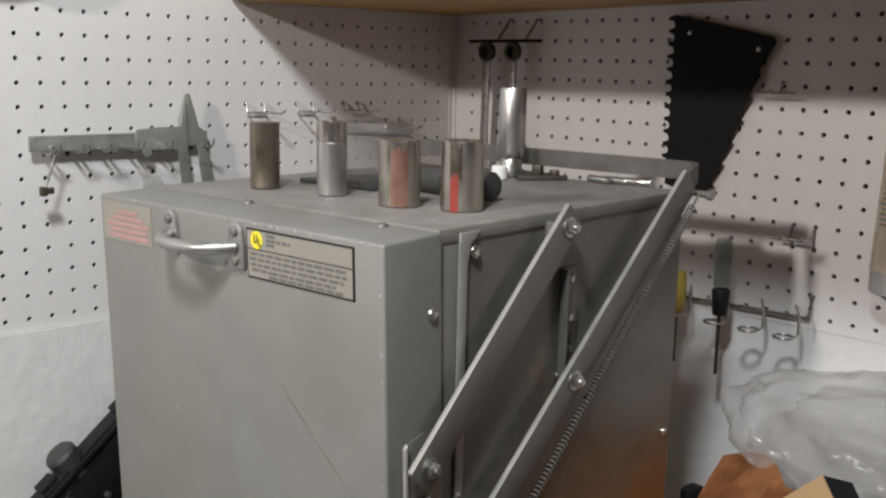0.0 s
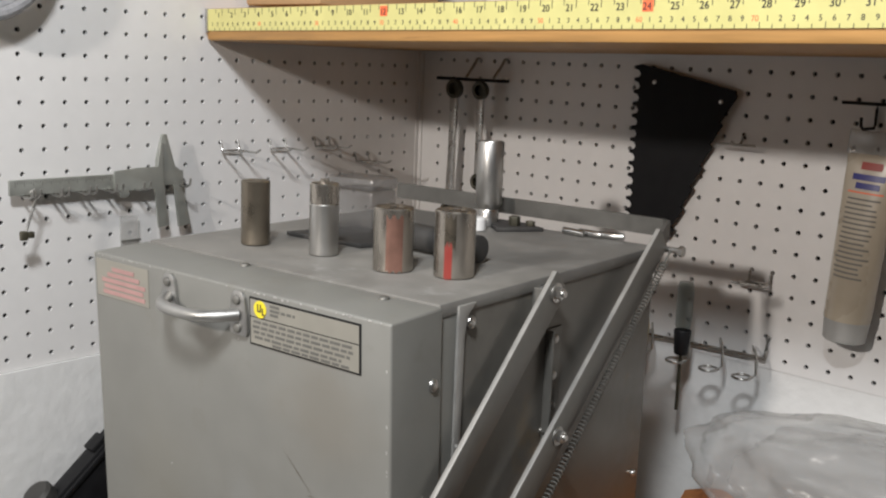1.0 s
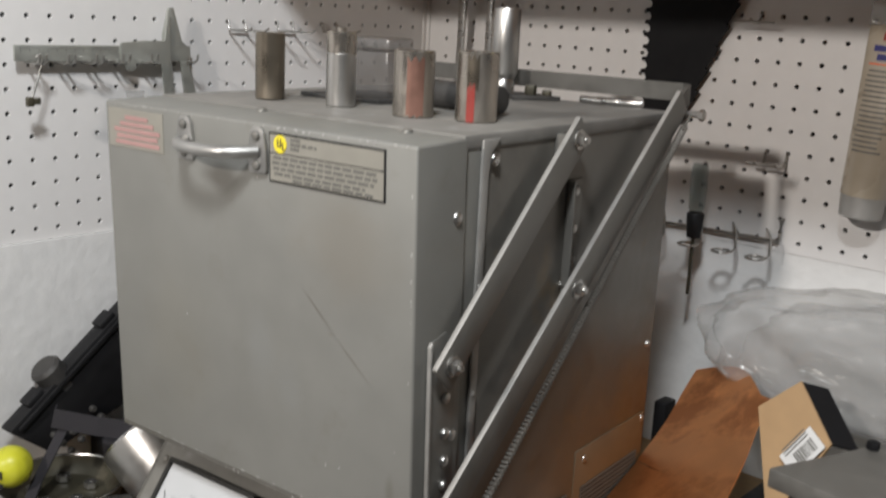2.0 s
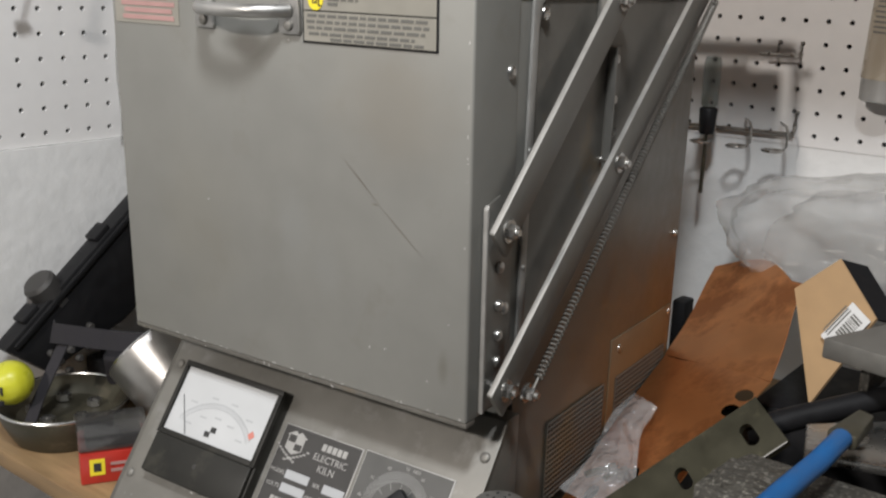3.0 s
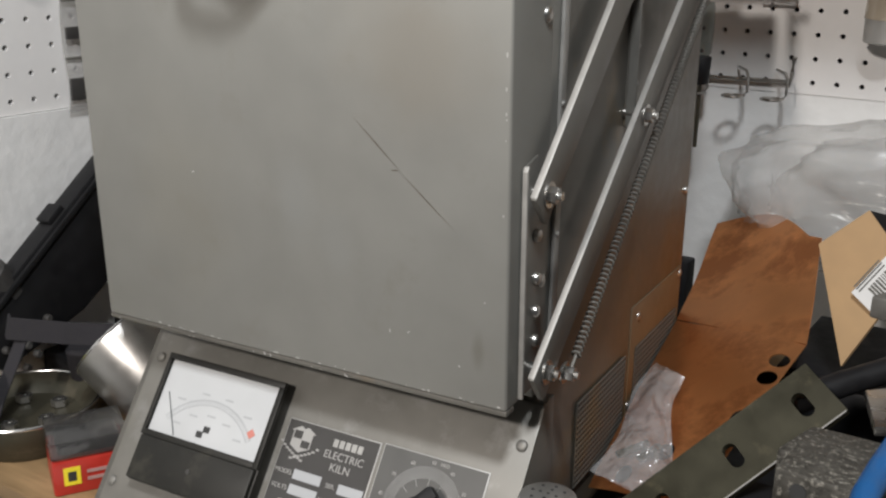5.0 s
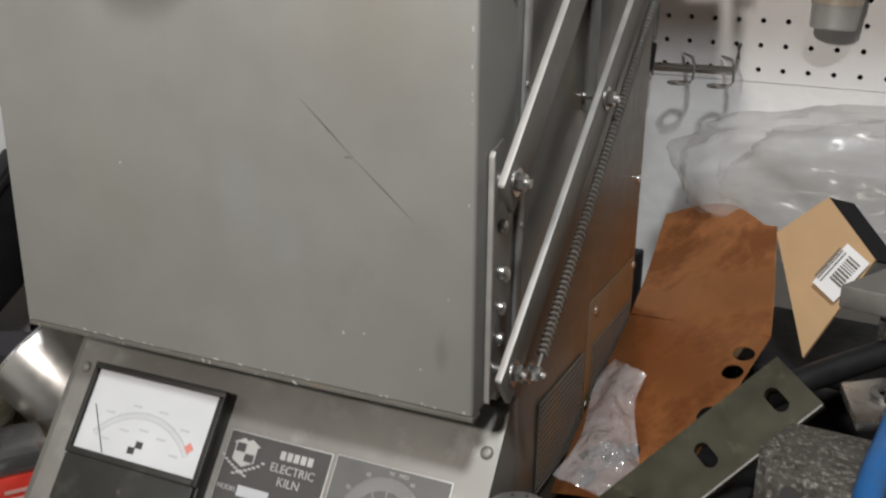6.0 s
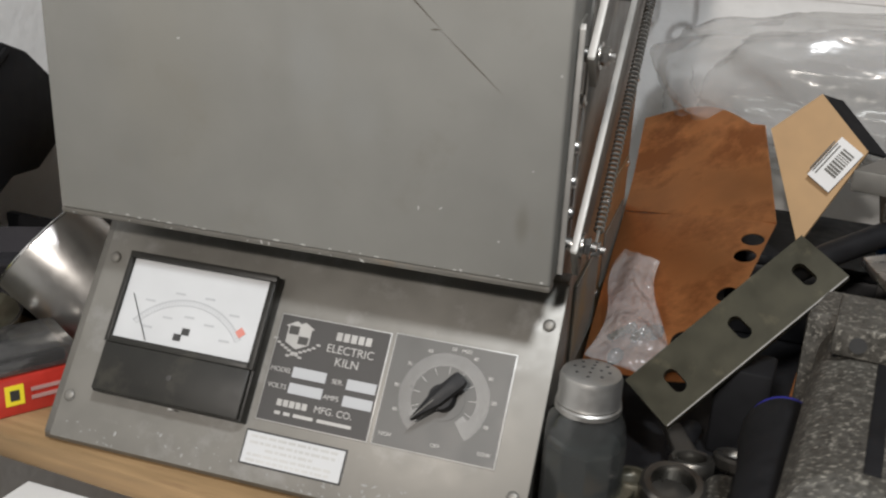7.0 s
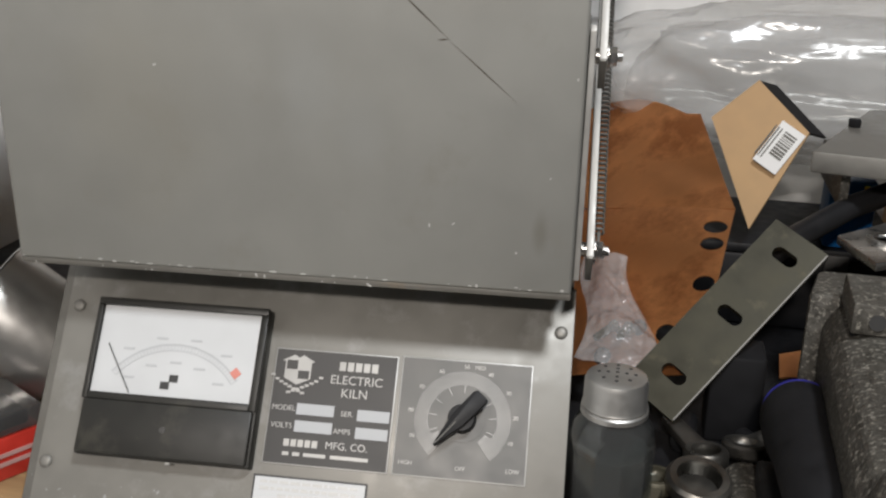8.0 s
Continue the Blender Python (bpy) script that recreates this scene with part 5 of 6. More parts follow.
part("bowl", lathe(bm_new(), [(0.0, 0.020), (0.045, 0.022), (0.060, 0.036), (0.064, 0.037), (0.0645, 0.035), (0.058, 0.018), (0.048, 0.0), (0.0, 0.0)], 48), M_DARKSTEEL, dish)
part("rim", wire(bm_new(), [(0.0635 * math.cos(k * math.tau / 48), 0.0635 * math.sin(k * math.tau / 48), 0.0365) for k in range(48)], 0.0016, 8, True), M_CHROME, dish, "bright rolled rim")
for k in range(5):
    a = 1.3 * k
    solid("small_nut", lathe(bm_new(), [(0.004, 0), (0.0075, 0), (0.0075, 0.006), (0.004, 0.006), (0.004, 0)], 6), M_STEEL, "small steel nut lying in the dish", "nut", pose(-0.405 + 0.030 * math.cos(a), 0.528 + 0.030 * math.sin(a), BENCH + 0.0235), "small nuts in the dish")


def ribbon(name, pts, width, mat, label, category, side=(0, 0, 1)):
    pts = [Vector(p) for p in pts]
    n = len(pts) - 1
    sd = Vector(side) * width

    def point(u, v):
        f = u * n
        i = min(int(f), n - 1)
        w = f - i
        w = w * w * (3 - 2 * w)
        return pts[i].lerp(pts[i + 1], w) + sd * (v - 0.5)

    return solid(name, sheet(bm_new(), point, 10 * n, 2, 0.0016), mat, label, category)


ribbon("webbing_strap", [(-0.448, 0.545, 1.000), (-0.423, 0.530, 1.006), (-0.378, 0.555, 1.004), (-0.330, 0.595, 1.000)], 0.020, M_STRAP, "dusty violet webbing strap over the black case", "strap", (0.1, 0.2, 1))
ribbon("webbing_strap", [(-0.418, 0.540, 0.996), (-0.404, 0.516, 0.976), (-0.400, 0.498, 0.952), (-0.390, 0.476, 0.922)], 0.013, M_STRAP, "dusty violet strap end hanging over the dish", "strap", (0.8, 0.5, 0.2))
solid("rubber_bung", lathe(bm_new(), [(0.014, 0), (0.0165, 0.003), (0.019, 0.030), (0.016, 0.034), (0, 0.034)], 28), M_STRAP, "dusty violet rubber bung on the black case", "bung", pose(-0.410, 0.600, 0.9365))
red = thing("drill_box", "red plastic box with smoky clear lid on the bench", "box", pose(-0.2706, 0.5200, BENCH, 0, 0, 60) @ Matrix.Diagonal((0.82, 0.9, 0.92, 1)))
bm = box(bm_new(), (-0.062, 0.0, 0.0), (0.012, 0.060, 0.034), 0.0025)
part("base", bm, M_REDP, red, "red plastic base")
part("lid", box(bm_new(), (-0.063, -0.001, 0.035), (0.013, 0.061, 0.052), 0.0025), M_LID, red, "smoky clear lid")
part("contents", box(bm_new(), (-0.055, 0.008, 0.034), (0.006, 0.050, 0.046), 0.004), M_BLACK, red)
part("sticker", box(bm_new(), (-0.052, -0.0008, 0.010), (-0.036, 0.0, 0.027)), M_YELLOW, red, "small yellow sticker", False)
part("print_bar", box(bm_new(), (-0.048, -0.0012, 0.014), (-0.040, -0.0008, 0.023)), M_INK, red, "", False)
for z in (0.012, 0.019):
    part("print_bar", box(bm_new(), (-0.030, -0.0008, z), (0.004, 0.0, z + 0.003)), M_PINK, red, "", False)
solid("white_board", prism(bm_new(), [(-0.256, 0.462), (0.05, 0.478), (0.05, 0.22), (-0.264, 0.22)], "z", 0.868, 0.876, 0.001), M_WHITE, "white board lying on a cabinet before the bench", "board")
solid("low_cabinet", box(bm_new(), (-0.25, 0.23, 0.0), (0.04, 0.44, 0.8675), 0.004), M_ROOM, "plain cabinet standing under the bench edge", "cabinet")

# ---- bench, on the other side of the kiln ----
mat_tray = thing("black_tool_tray", "shallow black tray full of tools on the bench", "tray", pose(0.33, 0.74, BENCH))
part("floor", prism(bm_new(), [(-0.260, -0.235), (0.40, -0.235), (0.40, 0.300), (-0.310, 0.300)], "z", 0.0, 0.004, 0.001), M_BLACK, mat_tray)
for a, b in (((-0.259, -0.235, 0.004), (0.40, -0.229, 0.014)), ((-0.308, 0.294, 0.004), (0.40, 0.300, 0.018))):
    part("edge", box(bm_new(), a, b, 0.001), M_BLACK, mat_tray)

# copper strip: leaning end, fold, and a lower run with punched holes
FOLD_L, FOLD_R = Vector((0.051, 0.919, 1.001)), Vector((0.192, 0.824, 1.041))
LOW_L, LOW_R = Vector((0.074, 0.690, 0.938)), Vector((0.166, 0.662, 0.966))
TOP_L, TOP_R = Vector((0.034, 1.064, 1.060)), Vector((0.162, 0.966, 1.090))
copper = thing("copper_strip", "tarnished copper strip bent upward, with punched holes", "copper sheet", Matrix.Translation((0.09, 0.85, 0.93)))
off = -Vector((0.09, 0.85, 0.93))


def upper(u, v):
    p = FOLD_L.lerp(FOLD_R, u).lerp(TOP_L.lerp(TOP_R, u), v)
    crown = max(0.0, v - 0.55) / 0.45 * (0.034 * math.sin(math.pi * min(1.0, u / 0.9)) if u < 0.9 else 0.0)
    p = p + Vector((0.1, 0.75, 0.42)) * crown * 0.8
    bulge = 0.006 * math.sin(math.pi * v) * math.sin(2.2 * u + 0.6) + 0.0025 * math.sin(7 * u + 3 * v) * math.sin(5 * v)
    return p + off + Vector((0, bulge, -bulge * 0.5))


part("raised_end", sheet(bm_new(), upper, 20, 18, 0.0009), M_COPPER, copper)
t = bmesh.new()
loop = [t.verts.new((u, v, 0)) for u, v in ((0, 0), (0.25, 0), (0.5, 0), (0.75, 0), (1, 0), (1, 0.2), (1, 0.4), (1, 0.6), (1, 0.8), (1, 1), (0.5, 1), (0, 1), (0, 0.66), (0, 0.33))]
edges = [t.edges.new((loop[k], loop[(k + 1) % len(loop)])) for k in range(len(loop))]
for cu, cv in ((0.915, 0.856), (0.915, 0.732), (0.915, 0.474), (0.722, 0.211), (0.516, 0.239), (0.27, 0.083)):
    ring = [t.verts.new((cu + 0.070 * math.cos(k * math.tau / 18), cv + 0.046 * math.sin(k * math.tau / 18), 0)) for k in range(18)]
    edges += [t.edges.new((ring[k], ring[(k + 1) % 18])) for k in range(18)]
bmesh.ops.triangle_fill(t, use_beauty=True, use_dissolve=False, edges=edges)
bmesh.ops.subdivide_edges(t, edges=[e for e in t.edges if e.calc_length() > 0.18], cuts=2)
bmesh.ops.triangulate(t, faces=t.faces)
for v in t.verts:
    u, w = v.co.x, v.co.y
    p = LOW_L.lerp(LOW_R, u).lerp(FOLD_L.lerp(FOLD_R, u), w)
    v.co = p + off + Vector((0, 0, 0.003 * math.sin(math.pi * w) * (0.6 + 0.4 * math.sin(2 * u)) + 0.0015 * math.sin(6 * u + 4 * w)))
bmesh.ops.recalc_face_normals(t, faces=t.faces)
bmesh.ops.solidify(t, geom=list(t.faces), thickness=0.0009)
part("flat_run", join(bm_new(), t), M_COPPER, copper)
solid("copper_offcut", prism(bm_new(), [(0, 0), (0.055, 0.006), (0.040, 0.062), (0.004, 0.05)], "z", 0, 0.0012), M_COPPER, "bright copper offcut lying in the tray", "copper sheet", pose(0.226, 0.690, 0.9550, 10, -5, 0) @ Matrix.Diagonal((0.6, 0.6, 1, 1)))

# small zip bag on the copper


def zip_point(sign):
    def f(u, v):
        a, b = Vector((0.084, 0.682, 0.955)), Vector((0.081, 0.808, 1.000))
        p = a.lerp(b, v) + Vector((0.060 * (u - 0.1) * (1 - 0.45 * v) + 0.006 * math.sin(6 * v), -0.02 * u, 0.002))
        puff = 0.010 * math.sin(math.pi * u) * math.sin(math.pi * v) ** 0.6
        wr = 0.0055 * noise.noise(Vector((3.4 * u, 6 * v, 1))) + 0.0026 * abs(noise.noise(Vector((9 * u, 13 * v, 3)))) + 0.004 * math.sin(5 * v + 2 * u)
        return p + Vector((0, 0, (puff if sign > 0 else 0.001) + wr * (1 if sign > 0 else 0.3)))
    return f


zb = thing("zip_bag", "small clear zip bag of hardware lying on the copper", "bag", Matrix())
part("front", sheet(bm_new(), zip_point(1), 26, 34), M_ZIP, zb)
part("back", sheet(bm_new(), zip_point(-1), 16, 20), M_ZIP, zb)
for k in range(5):
    part("screw", rod(bm_new(), (0.092 + 0.006 * k, 0.700 + 0.010 * (k % 3), 0.967 + 0.001 * k), (0.100 + 0.005 * k, 0.712 + 0.014 * (k % 2), 0.970), 0.0030, seg=8), M_DARKSTEEL, zb)

# slotted steel bar propped on the tray
d = Vector((0.598, 0.487, 0.632)).normalized()
w = Vector((0.86, -0.42, -0.29))
w = (w - d * w.dot(d)).normalized()
nrm = w.cross(d).normalized()
bar_m = Matrix((( -w.x, d.x, nrm.x, 0.1515), (-w.y, d.y, nrm.y, 0.6290), (-w.z, d.z, nrm.z, 0.9430), (0, 0, 0, 1)))
t = bmesh.new()
L, BW = 0.163, 0.045
loop = [t.verts.new(p) for p in ((0, 0, 0), (BW, 0, 0), (BW, L / 2, 0), (BW, L, 0), (0, L, 0), (0, L / 2, 0))]
edges = [t.edges.new((loop[k], loop[(k + 1) % 6])) for k in range(6)]
for y in (0.026, 0.0845, 0.143):
    ring = []
    for k in range(20):
        a = k * math.tau / 20
        ring.append(t.verts.new((0.0215 + (0.0045 if math.cos(a) > 0 else -0.0045) + 0.0052 * math.cos(a), y + 0.0052 * math.sin(a), 0)))
    edges += [t.edges.new((ring[k], ring[(k + 1) % 20])) for k in range(20)]
bmesh.ops.triangle_fill(t, use_beauty=True, use_dissolve=False, edges=edges)
ext = bmesh.ops.extrude_face_region(t, geom=list(t.faces))
for v in ext["geom"]:
    if isinstance(v, bmesh.types.BMVert):
        v.co.z -= 0.0065
bmesh.ops.recalc_face_normals(t, faces=t.faces)
sb = thing("slotted_bar", "dark oily steel bar with three slots propped on tools", "steel bar", bar_m)
part("bar", join(bm_new(), t), M_BAR, sb, "", False)
part("bright_edge", rod(bm_new(), (0.0002, 0.001, -0.0002), (0.0002, L - 0.001, -0.0002), 0.0006, seg=6), M_EDGE, sb)
solid("steel_block", box(bm_new(), (0.176, 0.668, 0.9095), (0.214, 0.705, 0.978), 0.003), M_BLACKP, "black steel block propping the slotted bar", "steel block")

# shaker
sh = thing("glass_shaker", "glass shaker with perforated metal cap, dusty inside", "shaker", pose(0.113, 0.545, BENCH + 0.0045) @ Matrix.Diagonal((1.13, 1.13, 1, 1)))
prof = [(0.0, 0.003), (0.019, 0.003), (0.0215, 0.006), (0.0220, 0.012), (0.0222, 0.060), (0.0205, 0.072), (0.0165, 0.080), (0.0160, 0.088)]
part("jar", lathe(bm_new(), [(0, 0), (0.020, 0), (0.0228, 0.004), (0.0232, 0.012), (0.0232, 0.060), (0.0215, 0.073), (0.0170, 0.081), (0.0165, 0.088)] + list(reversed(prof)), 10), M_GLASS, sh, "ribbed glass jar")
part("contents", lathe(bm_new(), [(0, 0.0035), (0.019, 0.0035), (0.0205, 0.008), (0.0208, 0.056), (0, 0.058)], 10), material("grey_powder", (0.045, 0.045, 0.045), 0.9, var=0.2, scale=80), sh, "dark grey powder")
cap = part("cap", lathe(bm_new(), [(0.0172, 0.0800), (0.0180, 0.0805), (0.0180, 0.0835), (0.0170, 0.0845), (0.0176, 0.0860), (0.0170, 0.0875), (0.0168, 0.1010), (0.0158, 0.1040), (0.0125, 0.1056), (0, 0.1066)], 40), M_ALU, sh, "dull metal perforated cap")
for k in range(13):
    r, a = ((0.0, 0) if k == 0 else (0.0048, k * math.tau / 4) if k < 5 else (0.0095, k * math.tau / 8))
    x, y = r * math.cos(a), r * math.sin(a)
    part("hole", lathe(bm_new(), [(0.0010, 0.0), (0.0010, 0.0005), (0, 0.0005)], 10, pose(x, y, 0.1063 - 0.010 * r / 0.0125 * 0.09)), M_INK, cap)

# spanner heads and loose iron in the tray


def ring_head(at, r, hole, h, rx, ry, rz, label, mat=None):
    th = thing("ring_spanner", label, "wrench", Matrix.Translation(at) @ pose(0, 0, 0, rx, ry, rz), "loose spanners in the tray")
    part("ring", lathe(bm_new(), [(hole, -h / 2), (r * 0.9, -h / 2), (r, -h * 0.3), (r, h * 0.3), (r * 0.9, h / 2), (hole, h / 2), (hole, -h / 2)], 32), mat or M_SPAN, th)
    part("shank", prism(bm_new(), [(-r * 0.55, -r * 0.8), (r * 0.55, -r * 0.8), (r * 0.42, -r * 4.5), (-r * 0.42, -r * 4.5)], "z", -h * 0.3, h * 0.3, h * 0.12), mat or M_SPAN, th)


ring_head((0.168, 0.562, 0.9380), 0.0205, 0.0142, 0.012, 12, 0, 20, "bright ring spanner lying in the tray")
ring_head((0.142, 0.567, 0.9320), 0.0130, 0.0090, 0.010, 0, 0, -12, "worn ring spanner lying in the tray", M_DARKSTEEL)
ring_head((0.174, 0.602, 0.9340), 0.0150, 0.0100, 0.012, 8, 0, 200, "bright ring spanner under the slotted bar")
ring_head((0.200, 0.624, 0.9320), 0.0150, 0.0090, 0.010, 10, 6, 150, "worn ring spanner beside a black rasp", M_SPAN)
solid("iron_rod", rod(bm_new(), (0.202, 0.480, 0.9260), (0.198, 0.592, 0.9260), 0.0150, seg=24, bevel=0.003), M_CAST, "pitted round iron rod in the tray", "iron rod")
hn = thing("wood_rasp", "black bulbous-handled rasp with a blue band", "rasp", Matrix.Translation((0.222, 0.545, 0.9275)))
hm = pose(0.004, 0.062, 0.050, 86, 0, 0)
part("grip", lathe(bm_new(), [(0.0, 0.0), (0.012, 0.002), (0.020, 0.008), (0.0245, 0.022), (0.0245, 0.045), (0.0215, 0.075), (0.0200, 0.150), (0.016, 0.158), (0, 0.160)], 36, hm), M_BLACKP, hn)
part("band", lathe(bm_new(), [(0.0180, 0.0060), (0.0206, 0.0078), (0.0226, 0.0125), (0.0222, 0.0135)], 36, hm), M_NAVY, hn, "dark blue band")
part("block", box(bm_new(), (-0.02, -0.06, -0.0179), (0.02, 0.03, 0.026), 0.003), M_BLACK, hn)
for k, (a, b, r) in enumerate((((0.22, 0.67, 0.925), (0.27, 0.76, 0.925), 0.011), ((0.23, 0.62, 0.920), (0.20, 0.66, 0.922), 0.009), ((0.16, 0.64, 0.920), (0.165, 0.68, 0.920), 0.009))):
    solid("plier_handle", rod(bm_new(), a, b, r, r * 0.8, 16, 0.003), M_BLACK, "black dipped plier handle lying in the tray", "plier handle", group="plier handles")

# bench vise
vise = thing("bench_vise", "worn cast-iron machine vise with speckled paint", "vise", pose(0.303, 0.556, BENCH + 0.0045, 0, 0, -3))
part("slide", prism(bm_new(), [(-0.066, 0.0), (-0.070, 0.118), (-0.064, 0.132), (-0.050, 0.138), (0.10, 0.138), (0.12, 0.10), (0.12, 0.0)], "y", -0.20, 0.062, 0.003), M_CAST, vise, "pitted cast-iron slide", False)
part("slot", box(bm_new(), (-0.036, -0.12, 0.1375), (-0.028, 0.020, 0.1392), 0.0008), M_BLACKP, vise)
part("slot", box(bm_new(), (-0.060, 0.012, 0.1285), (-0.028, 0.020, 0.1392), 0.0008), M_BLACKP, vise)
part("jaw", prism(bm_new(), [(-0.080, 0.062), (-0.072, 0.108), (0.10, 0.120), (0.10, 0.060)], "z", 0.0, 0.140, 0.004), M_CAST, vise)
part("clamp_plate", prism(bm_new(), [(-0.056, 0.165), (-0.036, 0.112), (-0.018, 0.126), (0.05, 0.15), (0.05, 0.21), (-0.014, 0.214)], "z", 0.1405, 0.1475, 0.0012), M_STEEL, vise, "bright steel clamp plate")
part("plate_ring", lathe(bm_new(), [(0.009, 0), (0.0135, 0), (0.0135, 0.003), (0.009, 0.003), (0.009, 0)], 28, pose(-0.024, 0.160, 0.1475)), M_CHROME, vise)
blk = part("stop_block", box(bm_new(), (-0.062, 0.004, 0.1385), (-0.010, 0.056, 0.158), 0.002), M_CAST, vise, "drilled steel stop block")
part("hole", lathe(bm_new(), [(0.0048, 0), (0.0048, 0.0005), (0, 0.0005)], 18, pose(-0.048, 0.0035, 0.1475, 90, 0, 0)), M_INK, blk)
part("screw_end", lathe(bm_new(), [(0.026, -0.03), (0.029, 0), (0.026, 0.012), (0.010, 0.018), (0, 0.018)], 28, pose(-0.040, -0.165, 0.128, 35, 0, 10)), M_CAST, vise)
for y, z in ((-0.03, 0.07), (-0.12, 0.07)):
    part("bolt", rod(bm_new(), (-0.076, y, z), (-0.067, y, z), 0.008, seg=6, bevel=0.001), M_DARKSTEEL, vise)
# raised machine table behind, with a blue gadget below
tb = thing("drill_press_table", "small grey steel machine table with a bolt", "machine table", pose(0.352, 0.864, BENCH))
part("top", prism(bm_new(), [(-0.112, -0.075), (0.20, -0.130), (0.20, 0.14), (-0.040, 0.11)], "z", 0.180, 0.197, 0.002), M_ARM, tb, "scuffed steel table top")
part("column", rod(bm_new(), (0.06, 0.02, 0.0), (0.06, 0.02, 0.180), 0.020, seg=24), M_CAST, tb)
part("bolt", rod(bm_new(), (-0.066, 0.026, 0.197), (-0.066, 0.026, 0.204), 0.0055, seg=6, bevel=0.001), M_BLACKP, tb)
part("rib", box(bm_new(), (-0.085, -0.06, 0.150), (-0.078, 0.05, 0.180), 0.001), M_CAST, tb)
th = thing("circuit_gadget", "small blue gadget with yellow tabs on the black box", "gadget", pose(0.288, 0.908, 0.9905))
part("body", box(bm_new(), (-0.012, -0.01, 0.0), (0.028, 0.03, 0.062), 0.003), M_BLUE, th)
for x in (0.0, 0.018):
    part("tab", box(bm_new(), (x - 0.002, -0.0125, 0.048), (x + 0.002, -0.01, 0.059), 0.0006), M_YELLOW, th)
bt = thing("blue_grip_tool", "pliers with blue vinyl grip lying across the vise", "pliers", pose(0.293, 0.595, 1.0670))
part("grip", wire(bm_new(), [(0.004, -0.100, 0.012), (0.000, -0.060, 0.013), (0.000, -0.020, 0.011), (0.002, 0.030, 0.010), (0.002, 0.075, 0.010)], 0.0070, 14), M_BLUE, bt, "blue vinyl grip")
part("jaw", prism(bm_new(), [(-0.008, 0.075), (0.012, 0.075), (0.010, 0.120), (-0.002, 0.125)], "z", 0.004, 0.014, 0.002), M_DARKSTEEL, bt)
solid("black_rod", wire(bm_new(), [(0.208, 0.730, 1.031), (0.233, 0.760, 1.041), (0.278, 0.810, 1.054), (0.338, 0.860, 1.066), (0.448, 0.940, 1.076)], 0.0095, 16), M_BLACK, "black rubber-covered bar leaning across the vise", "bar")
th = thing("black_box", "black plastic box with lid behind the vise", "box", pose(0.290, 0.930, 0.9095))
# left end is stretched to put darkness behind the copper's holes
part("tub", box(bm_new(), (-0.135, -0.035, 0), (0.056, 0.115, 0.070), 0.004), M_BLACK, th)
part("lid", box(bm_new(), (-0.1365, -0.0365, 0.0702), (0.0575, 0.1165, 0.080), 0.003), M_BLACK, th)
part("latch", box(bm_new(), (-0.010, -0.0395, 0.050), (0.010, -0.0365, 0.076), 0.001), M_PLATE, th)
solid("black_bracket", box(bm_new(), (0.012, 1.035, BENCH), (0.028, 1.060, 1.020), 0.003), M_BLACK, "small black bracket standing behind the kiln", "bracket", pose(-0.012, 0.0, 0.0005))

# cardboard carton with its flap and a bar-coded label
carton = thing("cardboard_carton", "open kraft cardboard carton tilted on the bench", "carton", Matrix.Translation((0.192, 0.955, 1.05)))


def slab_quad(pts, thick, mat, name, parent, label=""):
    t = bmesh.new()
    vs = [t.verts.new(p) for p in pts]
    f = t.faces.new(vs)
    f.normal_update()
    n = f.normal.copy()
    ext = bmesh.ops.extrude_face_region(t, geom=[f])
    for g in ext["geom"]:
        if isinstance(g, bmesh.types.BMVert):
            g.co += n * thick
    return part(name, join(bm_new(), t), mat, parent, label, False)


C = [Vector(p) - Vector((0.192, 0.955, 1.05)) for p in ((0.170, 0.922, 1.096), (0.207, 0.921, 1.132), (0.251, 0.892, 1.094), (0.210, 0.877, 1.008), (0.190, 0.8995, 1.052))]
nf = (C[2] - C[0]).cross(C[1] - C[0]).normalized()
if nf.y > 0:
    nf = -nf
slab_quad(C, 0.003, M_CARD, "front_panel", carton)
back = [p - nf * 0.024 for p in C]
# black sheet paints the shade inside the open carton
slab_quad([C[1] - nf * 0.002, back[1] + Vector((0.01, 0.0, 0.0)), back[2] + Vector((0.01, 0, 0)), C[2] - nf * 0.002], 0.002, M_BLACKP, "inner_shade", carton, "black sheet standing for the shade inside the carton")
e1 = Vector((-0.018, 0.009, 0.010)).normalized()
e2 = (Vector((-0.019, -0.006, -0.037)) - e1 * e1.dot(Vector((-0.019, -0.006, -0.037)))).normalized()
lo = C[2] + nf * 0.0035 - e1 * 0.0005 + e2 * 0.004
lw, lh = 0.024, 0.041
lab = slab_quad([lo, lo + e1 * lw, lo + e1 * lw + e2 * lh, lo + e2 * lh], 0.0006, M_WHITE, "label", carton, "white bar-coded label")
rng = random.Random(12)
u = 0.006
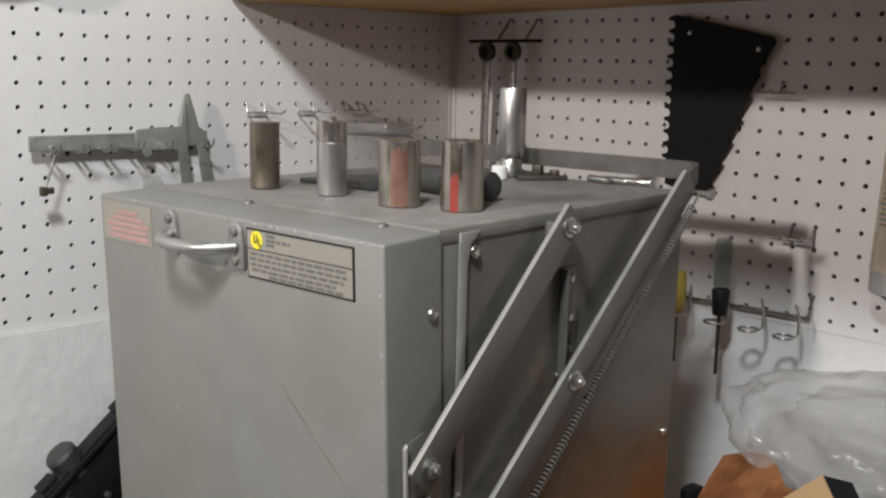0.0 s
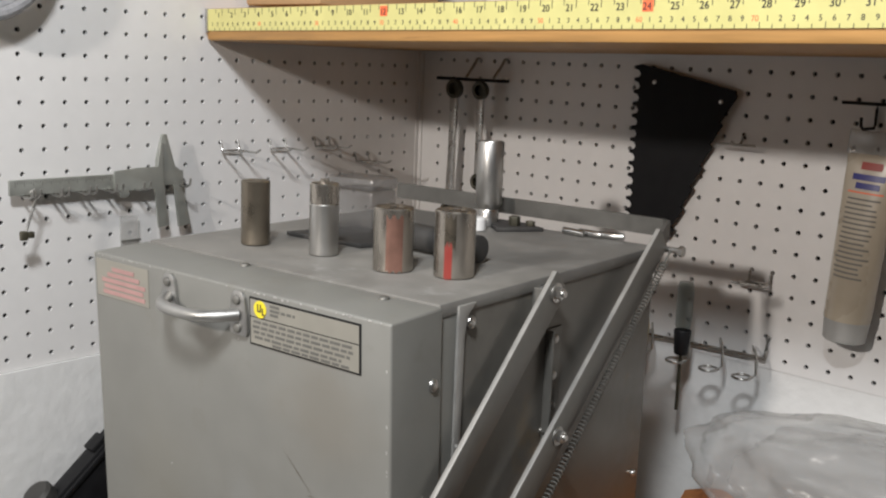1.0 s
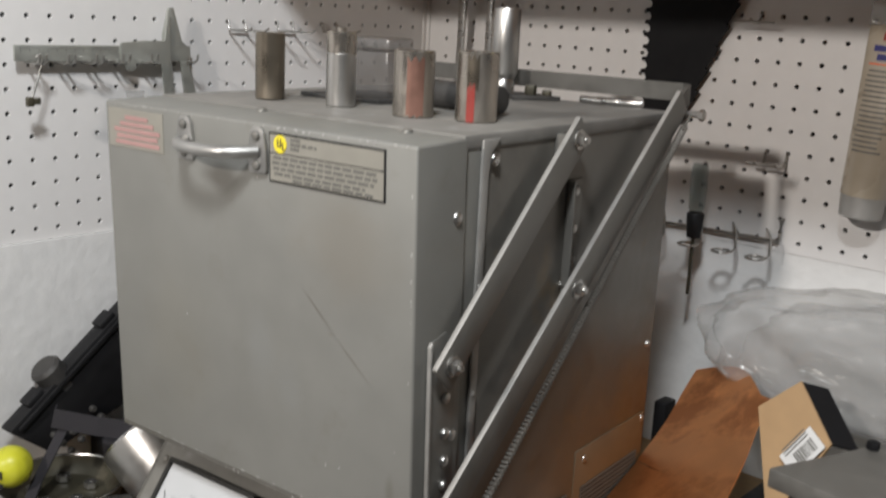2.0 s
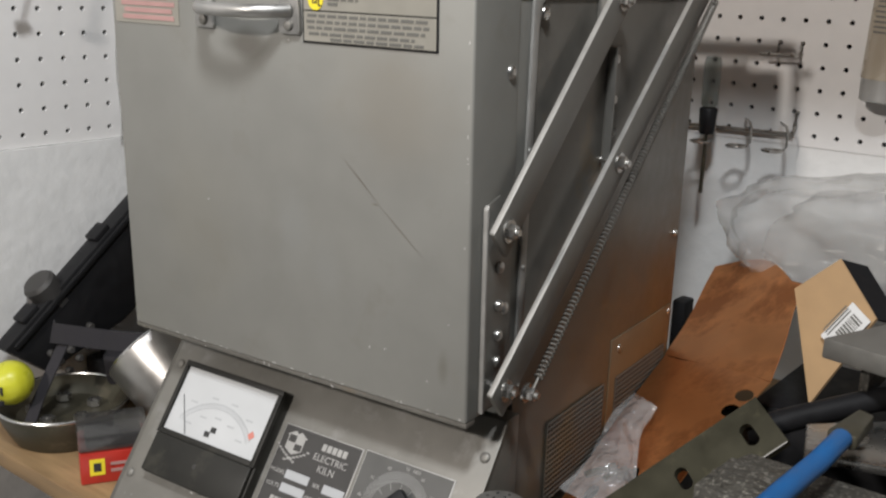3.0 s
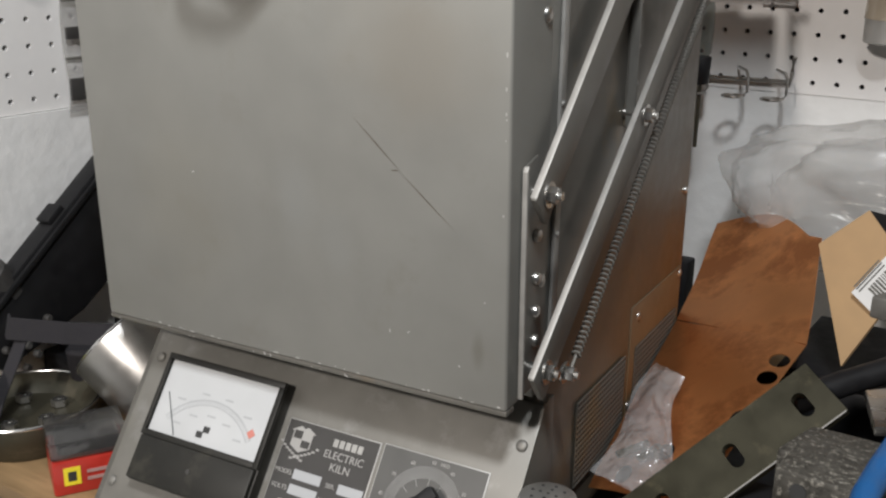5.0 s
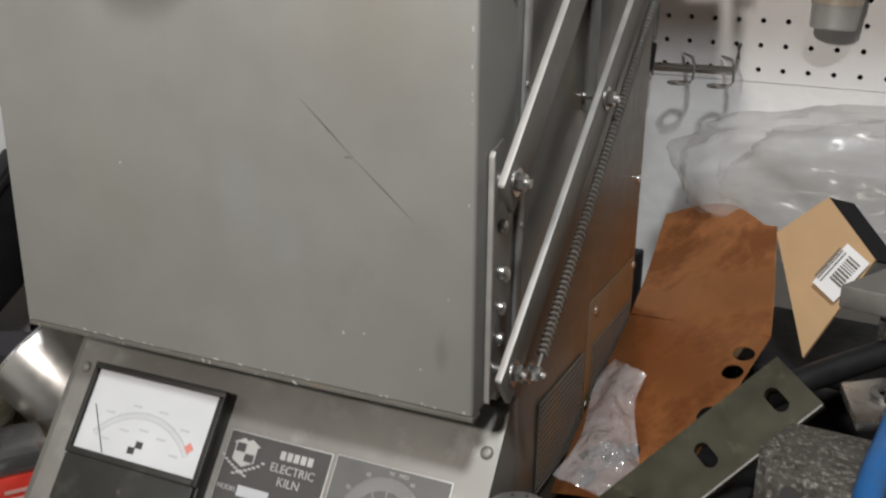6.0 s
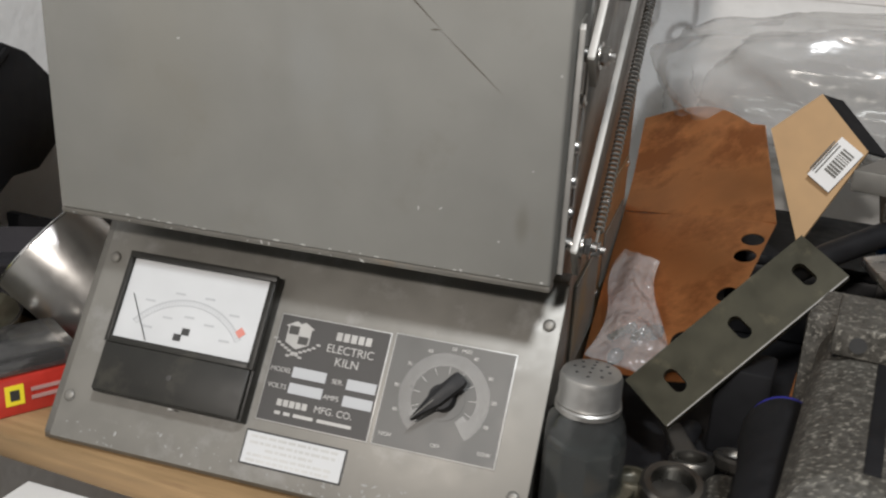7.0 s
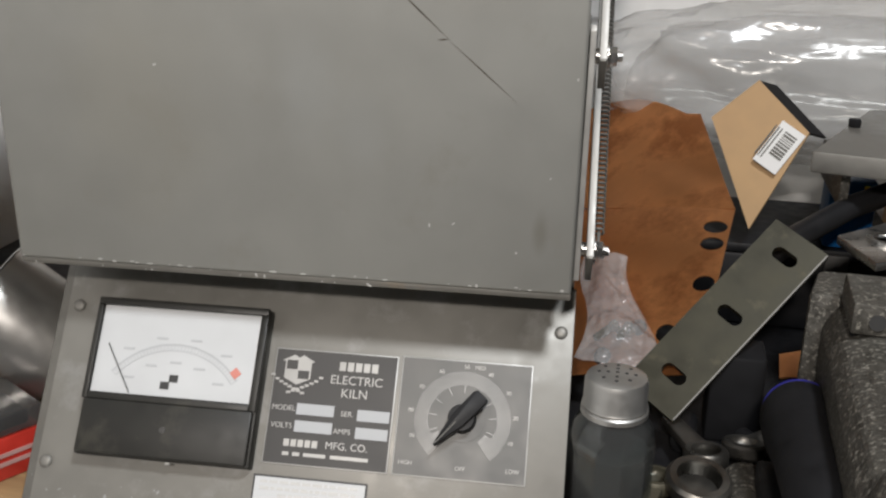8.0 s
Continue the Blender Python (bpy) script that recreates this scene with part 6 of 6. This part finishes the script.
bm = bm_new()
while u < 0.030:
    s = rng.choice((0.0008, 0.0014, 0.0020))
    t = bmesh.new()
    q = lo + nf * 0.0010
    t.faces.new([t.verts.new(q + e2 * u + e1 * 0.004), t.verts.new(q + e2 * (u + s) + e1 * 0.004), t.verts.new(q + e2 * (u + s) + e1 * 0.016), t.verts.new(q + e2 * u + e1 * 0.016)])
    join(bm, t)
    u += s + rng.choice((0.0008, 0.0012))
part("bar_code", bm, M_GREYINK, lab, "", False)
for k in range(3):
    t = bmesh.new()
    q = lo + nf * 0.0010 + e1 * (0.019 + 0.003 * k)
    t.faces.new([t.verts.new(q + e2 * 0.006), t.verts.new(q + e2 * 0.036), t.verts.new(q + e2 * 0.036 + e1 * 0.0013), t.verts.new(q + e2 * 0.006 + e1 * 0.0013)])
    part("print_bar", join(bm_new(), t), M_GREYINK, lab, "", False)

# crumpled clear bag behind
bag = thing("plastic_bag", "large crumpled clear plastic bag behind the copper", "bag", pose(0.310, 1.078, 1.105))


def bag_point(scale, seed):
    def f(u, v):
        a, b = u * math.tau, (v - 0.5) * math.pi
        n = Vector((math.cos(b) * math.cos(a), math.cos(b) * math.sin(a), math.sin(b)))
        s4 = lambda q: math.copysign(abs(q) ** 0.75, q)
        p = Vector((s4(n.x) * 0.275, s4(n.y) * 0.080, s4(n.z) * 0.082)) * scale
        c = noise.noise(n * 2.6 + Vector((seed, 0, 0)))
        e = abs(noise.noise(n * 3.6 + Vector((0, seed, 0))))
        g = abs(noise.noise(n * 8.0 + Vector((0, 0, seed))))
        p *= 1 + 0.13 * c - 0.07 * e - 0.035 * g
        p.y = min(p.y, 0.098)
        return p
    return f


part("outer_film", sheet(bm_new(), bag_point(1.0, 1.7), 120, 64), M_BAG, bag)
part("inner_fold", sheet(bm_new(), bag_point(0.80, 5.2), 90, 48), M_BAG, bag)
solid("bag_filling", box(bm_new(), (0.37, 1.06, BENCH), (0.50, 1.13, 1.018), 0.02), M_CARD, "cardboard packet under the plastic bag", "packet")
